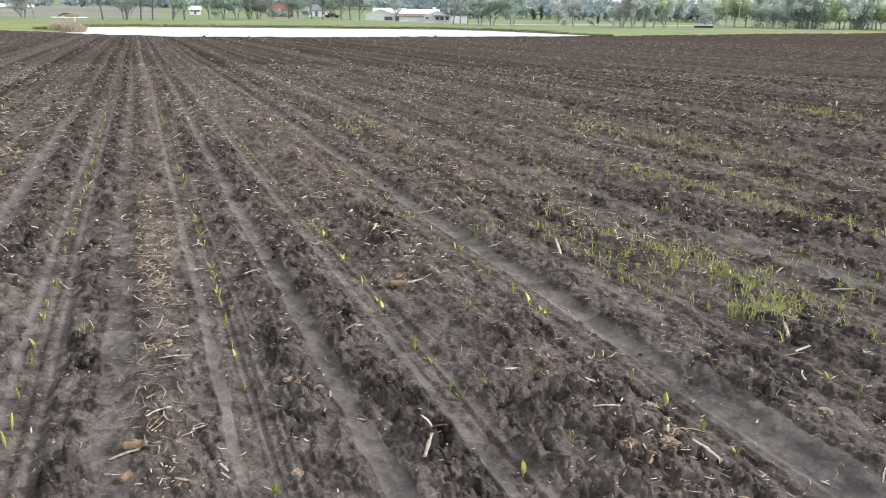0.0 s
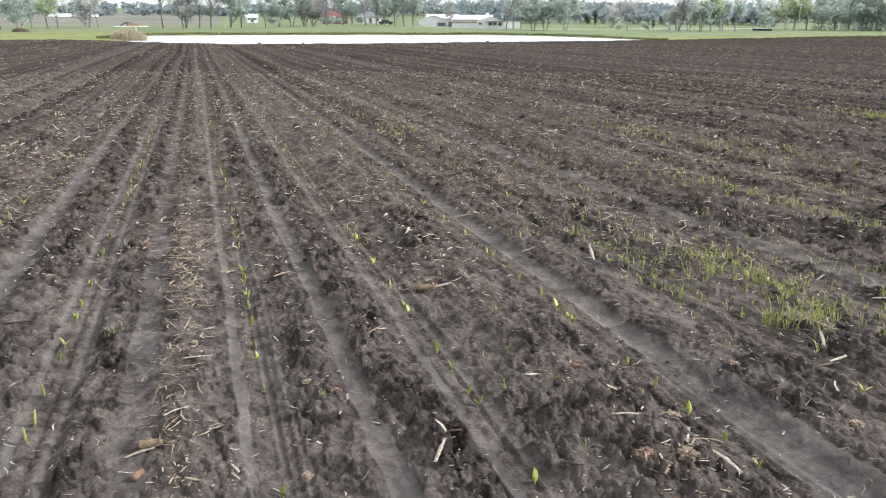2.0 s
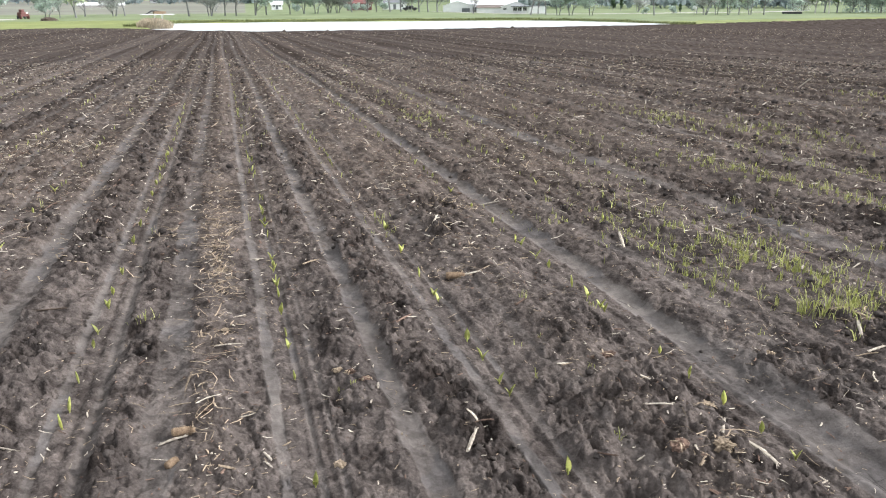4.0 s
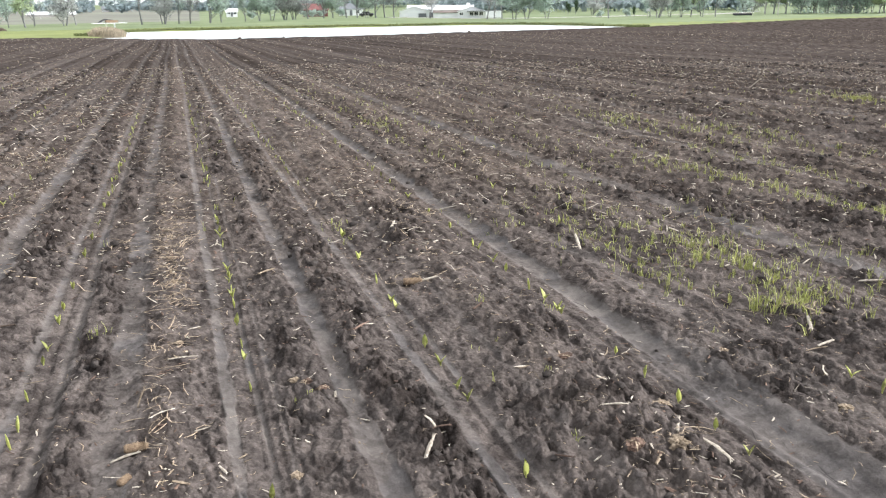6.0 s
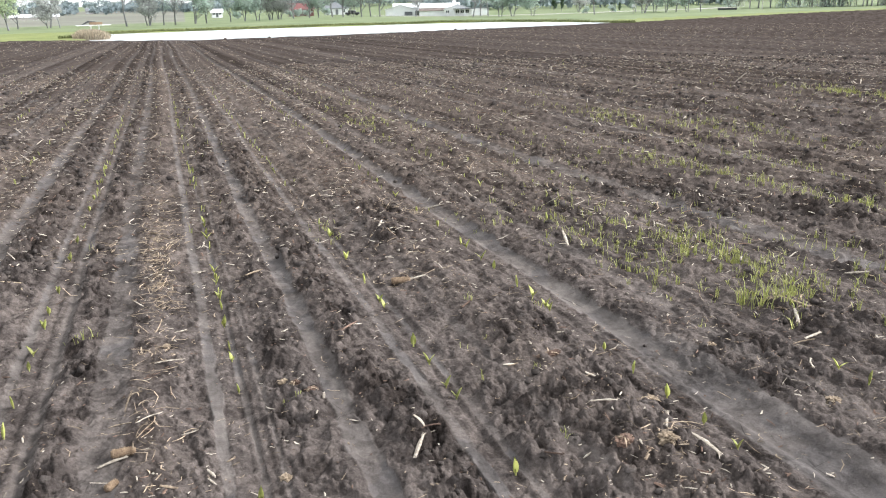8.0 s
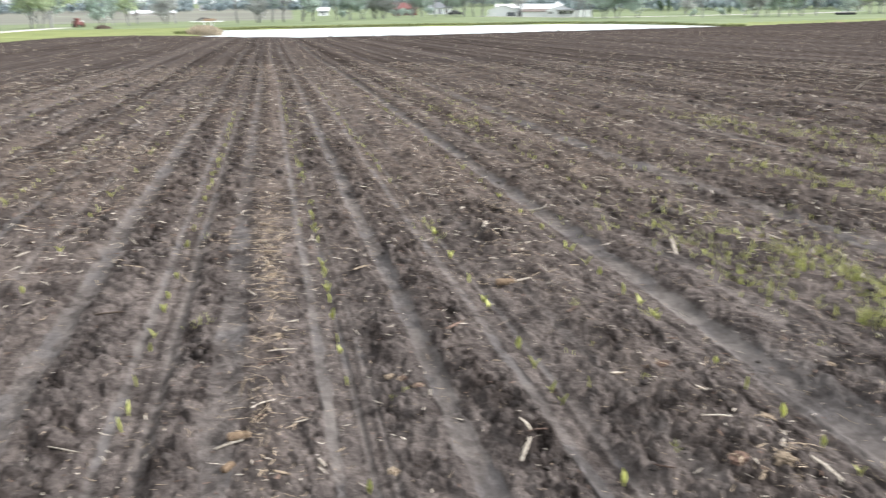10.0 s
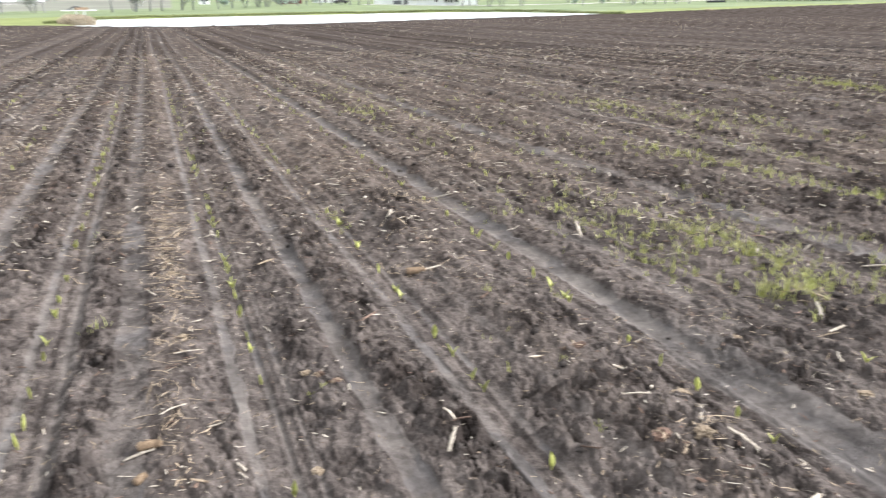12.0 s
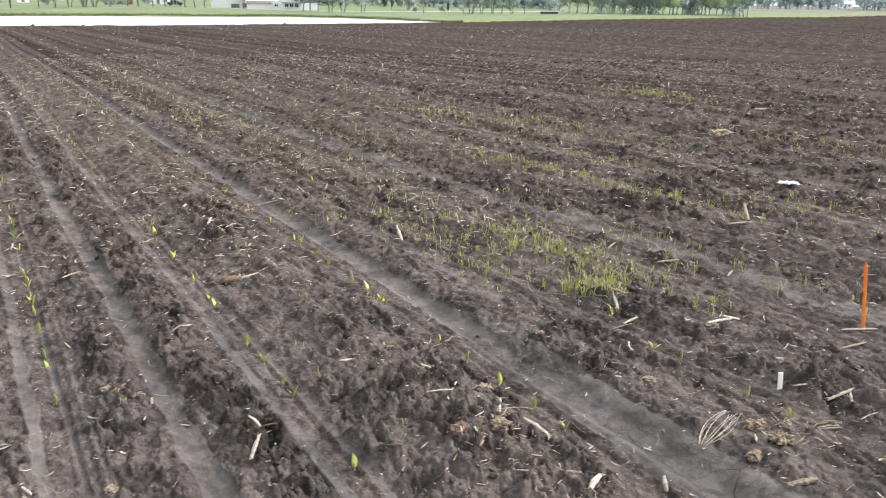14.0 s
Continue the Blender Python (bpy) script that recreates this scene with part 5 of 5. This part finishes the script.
def stalk(x, y, length, rad, turn, label, mat=None, tilt=0.0, bend=0.0, frays=2, name="corn_stalk", seed=0):
    """A broken length of stalk with a node and frayed ends."""
    x, y = stand(x, y)
    r = random.Random(seed + int(x * 100))
    rad *= 0.75
    length *= 0.8
    ex, ey = math.cos(radians(turn)) * length * 0.45, math.sin(radians(turn)) * length * 0.45
    za, zm, zb = (max(gz(x + k * ex + d * 0.007, y + k * ey + d * 0.007) for d in (-1, 0, 1)) for k in (-1, 0, 1))
    slope = 0.0 if tilt else math.degrees(math.atan2(zb - za, length * 0.9))
    ob = empty(name, label, "stalk", pose(x, y, (gz(x, y) if tilt else max(zm, (za + zb) / 2)) + rad * 0.45 + math.sin(radians(abs(tilt))) * length / 2, 0, -tilt - slope, turn))
    h = length / 2
    sides, n = 8, 9
    v, f = [], []
    grooves = [r.uniform(0.72, 1.18) for _ in range(sides)]
    torn = [[r.uniform(-0.5, 0.9) * min(length * 0.16, 0.02) for _ in range(sides)] for _ in range(2)]
    for i in range(n + 1):
        q = i / n * 2 - 1
        thick = rad * (0.78 + 0.22 * (1 - q * q) + (0.25 if abs(q - 0.12) < 0.13 else 0.0) + r.uniform(-0.07, 0.07))
        for k in range(sides):
            w = 2 * math.pi * k / sides
            tear = torn[0][k] if i == n else (-torn[1][k] if i == 0 else 0.0)
            v.append((q * h + tear, bend * length * (1 - q * q) + math.cos(w) * thick * grooves[k], math.sin(w) * thick * grooves[k] * 0.6))
    for i in range(n):
        for k in range(sides):
            f.append((i * sides + k, i * sides + (k + 1) % sides, (i + 1) * sides + (k + 1) % sides, (i + 1) * sides + k))
    f += [tuple(range(sides))[::-1], tuple(n * sides + k for k in range(sides))]
    soup("shaft", v, f, mat or PALE_STRAW, ob)
    for k in range(frays):
        v, f = [], []
        e = -1 if k % 2 else 1
        tube(v, f, [(e * h * 0.7, rad * 0.5, 0), (e * h * 1.02, rad * r.uniform(-2, 2), rad * 0.5), (e * h * r.uniform(1.12, 1.4), rad * r.uniform(-5, 5), -rad * 0.5)], [rad * 0.3, rad * 0.22, rad * 0.06], 4, 0.5)
        soup("fibre", v, f, mat or PALE_STRAW, ob)
    return ob


def root_tangle(x, y, label, spread, strands, rad, mat, turn=0.0, arch=0.4, name="root_tangle", seed=1, long=1.0):
    r = random.Random(seed)
    x, y = stand(x, y)
    ob = empty(name, label, "roots", pose(x, y, gz(x, y), 0, 0, turn))
    for k in range(strands):
        v, f = [], []
        s = (k / max(strands - 1, 1) - 0.5) * r.uniform(0.4, 1.2)
        a = Vector((-spread * long * r.uniform(0.75, 1.1), spread * 0.3 * s, 0.004))
        b = Vector((spread * long * r.uniform(0.6, 1.15), spread * 0.7 * s + r.uniform(-0.1, 0.1) * spread, 0.006 + r.uniform(0, 0.01)))
        mid = (a + b) / 2 + Vector((r.uniform(-0.2, 0.2) * spread, s * spread * 0.9 + r.uniform(-0.15, 0.15) * spread, spread * arch * r.uniform(0.3, 1.0)))
        pts = [a * (1 - q) ** 2 + mid * 2 * q * (1 - q) + b * q * q for q in [i / 8 for i in range(9)]]
        tube(v, f, pts, [rad * (1.1 - 0.5 * i / 8) for i in range(9)], 6)
        soup("root_strand", v, f, mat, ob, smooth_faces=True)
    return ob


corn_cob(-0.38, 2.65, 0.075, 0.014, 3, "old brown corn cob lying by a bleached husk")
corn_cob(-0.405, 2.45, 0.045, 0.012, 50, "short broken brown corn cob on bare soil")
corn_cob(0.93, 4.10, 0.10, 0.018, -12, "dark weathered corn cob beside a pale husk")
stalk(-0.41, 2.605, 0.10, 0.007, 4, "bleached husk strip on damp soil", bend=0.06)
stalk(0.53, 2.35, 0.19, 0.0075, 64, "bleached broken corn stalk lying on soil", frays=1)
stalk(0.60, 2.46, 0.08, 0.006, 5, "short bent dark stalk piece", ROTTED, bend=0.12)
stalk(2.035, 4.42, 0.12, 0.013, 95, "short thick bleached stalk stub standing at a slant", tilt=48, frays=0)
stalk(1.395, 2.075, 0.2, 0.011, -84, "bleached corn stalk with frayed roots", bend=0.05, frays=4)
stalk(1.39, 2.27, 0.09, 0.009, 55, "pale split corn stalk end", bend=0.03, frays=3)
stalk(1.23, 2.40, 0.14, 0.006, -40, "forked bleached stalk fragment", bend=0.1, frays=3)
stalk(2.39, 2.73, 0.12, 0.009, 14, "bleached straight stalk piece", frays=1)
stalk(2.47, 2.93, 0.12, 0.010, 61, "bleached stalk stub beside weeds", frays=2)
stalk(2.58, 3.06, 0.14, 0.010, -50, "broken stalk among weeds", TAN, frays=3)
stalk(2.74, 2.53, 0.14, 0.011, -6, "pale curved stalk beside a weed tuft", bend=0.05, frays=2)
stalk(3.22, 3.38, 0.13, 0.012, -38, "weathered stalk with torn leaf", frays=3)
stalk(3.36, 3.05, 0.10, 0.008, 30, "bleached stalk piece in the weeds", frays=1)
stalk(3.02, 2.05, 0.16, 0.007, -3, "thin grey stalk lying near an orange stake", TAN, frays=1)
stalk(2.55, 1.76, 0.13, 0.009, -14, "bleached frayed stalk piece", frays=3)
stalk(2.58, 1.74, 0.05, 0.008, 70, "short pale stalk stub", tilt=60, frays=0)
stalk(1.37, 1.71, 0.13, 0.012, 35, "bleached stalk with side shoots", bend=0.04, frays=4)
stalk(1.53, 1.59, 0.05, 0.009, 80, "short pale stalk stub", tilt=60, frays=0)
stalk(1.92, 1.42, 0.10, 0.016, -20, "split tan stalk block", TAN, frays=2)
stalk(1.11, 5.35, 0.16, 0.012, 62, "bleached stalk lying across clods", frays=2)
stalk(1.62, 5.75, 0.16, 0.009, -20, "pale stalk piece at the edge of a wheel track", frays=1)
stalk(-1.35, 2.86, 0.085, 0.011, -14, "bleached stalk piece on dark clods", frays=2)
stalk(-1.40, 3.12, 0.085, 0.012, 6, "pale weathered stalk piece", frays=2)
stalk(-0.94, 2.68, 0.11, 0.006, -8, "thin bleached stalk on the soil", frays=1)
stalk(-1.05, 4.06, 0.16, 0.009, 35, "dark rotted stalk on a ridge", DIRT, frays=2)
stalk(-1.10, 6.25, 0.16, 0.012, 20, "dark broken stalk with a pale end", DIRT, frays=2)
stalk(4.42, 3.9, 0.16, 0.014, 70, "pale stalk stubs standing among weeds", tilt=50, frays=3)
stalk(4.30, 3.82, 0.20, 0.01, -12, "bleached stalk on the soil", frays=2)
stalk(10.23, 8.82, 0.30, 0.014, -30, "long bleached stalk far out in the field", frays=1)
stalk(10.3, 8.5, 0.24, 0.012, 50, "bleached stalk far out in the field", frays=1)
stalk(5.8, 8.85, 0.2, 0.007, 40, "pale stalk leaning in the field", tilt=35, frays=3)
stalk(10.4, 14.1, 0.34, 0.02, -36, "pale stalk leaning up far out in the field", tilt=42, frays=1)
lump("husk_clump", "matted tan husk clump on dark soil", "husk", 1.41, 2.43, (0.045, 0.02, 0.011), TAN, 1.0, 10, 0.7)
lump("husk_clump", "tan root crown of an old corn plant", "root", 1.31, 2.14, (0.03, 0.025, 0.017), TAN, 2.0, 0, 0.7)
lump("husk_clump", "small tan husk crumb in a wheel track", "husk", 1.91, 2.78, (0.024, 0.018, 0.012), TAN, 3.0, 0, 0.7)
lump("husk_clump", "tan rotted husk beside seedlings", "husk", 2.01, 2.19, (0.03, 0.022, 0.014), TAN, 4.0, 30, 0.7)
lump("husk_clump", "reddish rotted husk in a crusted strip", "husk", 0.18, 3.04, (0.018, 0.014, 0.012), TAN, 5.0, 0, 0.5)
lump("husk_clump", "reddish rotted husk in a crusted strip", "husk", 0.225, 3.01, (0.018, 0.015, 0.013), ROTTED, 5.4, 40, 0.5)
lump("husk_clump", "reddish rotted husk in a crusted strip", "husk", 0.27, 2.94, (0.022, 0.012, 0.009), ROTTED, 5.8, 10, 0.5)
lump("husk_clump", "dark matted husk with a brown weed", "husk", 1.25, 2.93, (0.045, 0.018, 0.012), ROTTED, 6.2, 15, 0.6)
lump("husk_clump", "brown crumbled root crown on clods", "root", 1.17, 2.17, (0.025, 0.02, 0.018), ROTTED, 6.4, 0, 0.6)
lump("husk_clump", "flat tan husk scrap beside a weed", "husk", 2.68, 2.52, (0.03, 0.02, 0.01), TAN, 6.8, 0, 0.6)
lump("husk_clump", "tan husk crumb by a crusted seed row", "husk", 0.10, 2.33, (0.016, 0.022, 0.008), TAN, 7.2, 0, 0.6)
lump("husk_clump", "tan splintered stalk base", "root", 2.08, 1.74, (0.03, 0.03, 0.022), TAN, 6.0, 0, 0.6)
lump("husk_clump", "flat tan wood-like husk piece", "husk", 1.93, 1.61, (0.025, 0.018, 0.014), TAN, 7.0, 5, 0.5)
lump("husk_clump", "matted heap of tan husk and roots", "husk", 2.09, 1.64, (0.035, 0.03, 0.018), TAN, 9.0, 0, 0.8)
lump("straw_heap", "pale heap of straw out in the field", "straw", 7.65, 7.22, (0.15, 0.10, 0.04), STRAW, 10.0, 0, 0.6)
lump("pebble", "pale rounded pebble beside straw", "pebble", -0.285, 4.53, (0.017, 0.014, 0.011), TAN, 12.0, 0, 0.15)
lump("pebble", "pale grey pebble on the soil", "pebble", -0.25, 3.6, (0.016, 0.013, 0.010), TAN, 13.0, 0, 0.2)
root_tangle(1.95, 1.78, "long arched bundle of pale dry roots on dark soil", 0.125, 10, 0.0013, PALE_STRAW, 22, 0.2, seed=3)
root_tangle(2.3, 1.62, "loose tangle of grey roots", 0.06, 6, 0.0022, STRAW, -20, 0.3, seed=4)
root_tangle(-0.32, 2.80, "thin curled dry leaf strips on soil", 0.06, 3, 0.0014, STRAW, 62, 0.1, seed=5)
root_tangle(-0.17, 2.76, "curled grey leaf strip", 0.035, 1, 0.0024, PALE_STRAW, 25, 0.2, seed=6)
stalk(-0.305, 2.875, 0.10, 0.0042, 28, "thin bleached bent twig on dark soil", bend=0.12, frays=1)
stalk(-0.235, 3.41, 0.13, 0.0045, 6, "thin grey leaf midrib across the residue", bend=0.06, frays=3)
stalk(-0.115, 2.42, 0.05, 0.0065, -60, "short bleached stalk chip", frays=0)
stalk(-0.24, 2.40, 0.06, 0.006, -10, "split tan stalk chip", TAN, frays=2)
stalk(-0.05, 2.50, 0.04, 0.005, 40, "small tan husk chip", TAN, frays=1)
stalk(0.31, 2.87, 0.045, 0.0075, 80, "small white stalk chip in a crusted strip", frays=0)
stalk(0.595, 2.57, 0.07, 0.006, -60, "bent bleached husk piece on clods", bend=0.1, frays=1)
stalk(0.20, 4.41, 0.11, 0.008, 25, "dark twig with a pale broken side", STRAW, bend=0.05, frays=2)
stalk(0.55, 3.57, 0.12, 0.007, 40, "dark bundled stalk fibres on clods", ROTTED, bend=0.04, frays=4)
stalk(0.58, 3.55, 0.09, 0.005, 52, "thin tan stalk splinter", frays=1)
stalk(1.03, 4.14, 0.11, 0.009, 8, "pale torn husk beside an old cob", frays=3)
stalk(-1.05, 4.81, 0.15, 0.006, 50, "long tan stalk splinter", STRAW, frays=1)
stalk(1.06, 2.89, 0.06, 0.006, -8, "short tan stalk chips side by side", frays=0)
stalk(1.07, 2.875, 0.05, 0.005, 2, "short tan stalk chip", TAN, frays=0)
stalk(1.43, 3.15, 0.09, 0.007, -4, "bleached stalk piece with a torn leaf", frays=2)
stalk(1.31, 2.68, 0.055, 0.006, -50, "short bleached stalk chip", frays=1)
stalk(1.14, 3.65, 0.08, 0.007, 35, "dark split stalk beside a seed row", ROTTED, frays=2)
stalk(0.93, 2.19, 0.07, 0.006, -42, "dark wet stalk with a pale end", ROTTED, frays=1)
stalk(1.19, 2.06, 0.06, 0.007, 45, "split tan stalk piece by a root crown", TAN, frays=2)
stalk(1.02, 2.14, 0.035, 0.005, 5, "small bleached stalk chip", frays=0)
stalk(2.18, 2.49, 0.09, 0.0045, 60, "thin forked grey twig", bend=0.08, frays=3)
stalk(2.29, 2.67, 0.11, 0.005, -2, "thin curved grey stalk piece", TAN, bend=0.06, frays=1)
stalk(2.80, 2.52, 0.08, 0.009, -40, "bleached broken stalk beside a weed", frays=1)
stalk(3.13, 3.76, 0.09, 0.008, 20, "white stalk chip at the edge of weeds", frays=0)


def straw_drifts(places):
    """Drifts of crossed, bent leaf strips and stalk bits."""
    r = random.Random(20)
    v, f = [], []
    for x, y, w, d, n in places:
        for _ in range(n):
            px, py = x + r.gauss(0, w), y + r.gauss(0, d)
            l, rad, a = r.uniform(0.025, 0.14), r.uniform(0.001, 0.0038), r.uniform(0, 6.28)
            z = gz(px, py) + rad + r.uniform(0, 0.012)
            q, e = Vector((px, py, z)), Vector((math.cos(a), math.sin(a), r.gauss(0, 0.18))) * l / 2
            side = Vector((-e.y, e.x, abs(e.z))) * r.gauss(0, 0.5)
            tube(v, f, [q - e, q - e * 0.3 + side * 0.8, q + e * 0.4 + side, q + e], [rad * 0.6, rad, rad * 0.9, rad * 0.4], 4, 0.4)
    return soup("straw_drifts", v, f, STRAW, None, "drifts of tan corn leaves and straw between rows", "straw", "stuff")


straw_drifts([(-0.30, 5.5, 0.06, 0.25, 120), (-0.29, 4.85, 0.04, 0.25, 120), (-0.28, 4.25, 0.045, 0.18, 64), (-0.30, 3.5, 0.05, 0.3, 46), (-0.28, 6.6, 0.07, 0.4, 70), (-0.32, 2.9, 0.05, 0.2, 18),
              (1.36, 5.75, 0.1, 0.12, 50), (0.98, 4.15, 0.08, 0.08, 24), (2.1, 1.65, 0.04, 0.035, 16), (1.34, 2.14, 0.05, 0.04, 16), (2.55, 3.05, 0.09, 0.07, 30), (-0.6, 5.35, 0.06, 0.08, 26)])
paper = part("paper_scrap", bmesh.new(), PAPER, None, "crumpled white litter scrap on the field")
bm = bmesh.new()
bmesh.ops.create_grid(bm, x_segments=10, y_segments=6, size=0.5)
for vtx in bm.verts:
    vtx.co.z = 0.02 + 0.02 * noise.noise(Vector((vtx.co.x * 7, vtx.co.y * 7, 2)))
    vtx.co.x *= 0.15 * (1 + 0.2 * math.sin(vtx.co.y * 9))
    vtx.co.y *= 0.07
bmesh.ops.solidify(bm, geom=bm.faces, thickness=0.004)
bm.to_mesh(paper.data)
bm.free()
px, py = stand(5.74, 4.64)
paper.matrix_world = pose(px, py, gz(px, py), 0, 0, -40)
tagged(paper, "", "litter")

peg = part("white_peg", boxed(-0.0085, 0.0085, -0.004, 0.004, -0.03, 0.066, bev=0.003), PAPER, None, "short white plastic plot peg standing in soil")
px, py = stand(2.40, 1.91)
peg.matrix_world = pose(px, py, gz(px, py), 0, -4, -50)
tagged(peg, "", "peg")
px, py = stand(3.25, 2.17)
stake = empty("orange_stake", "bright orange plastic field marker stake standing upright", "stake", pose(px, py, gz(px, py), 0, -6.0, -52))
part("shaft", boxed(-0.0068, 0.0068, -0.003, 0.003, -0.08, 0.302, bev=0.0025), ORANGE, stake)
part("rib", boxed(-0.002, 0.002, -0.006, -0.0031, 0.0, 0.296, bev=0.0008), ORANGE, stake)
v, f = [], []
tube(v, f, [(0, 0, 0.302), (0, 0, 0.311), (0, 0, 0.317)], [0.007, 0.005, 0.001], 8, 0.5)
soup("tip", v, f, ORANGE, stake)
stalk(3.25, 2.19, 0.17, 0.008, -48, "pale stalk lying at the foot of an orange stake", frays=1)
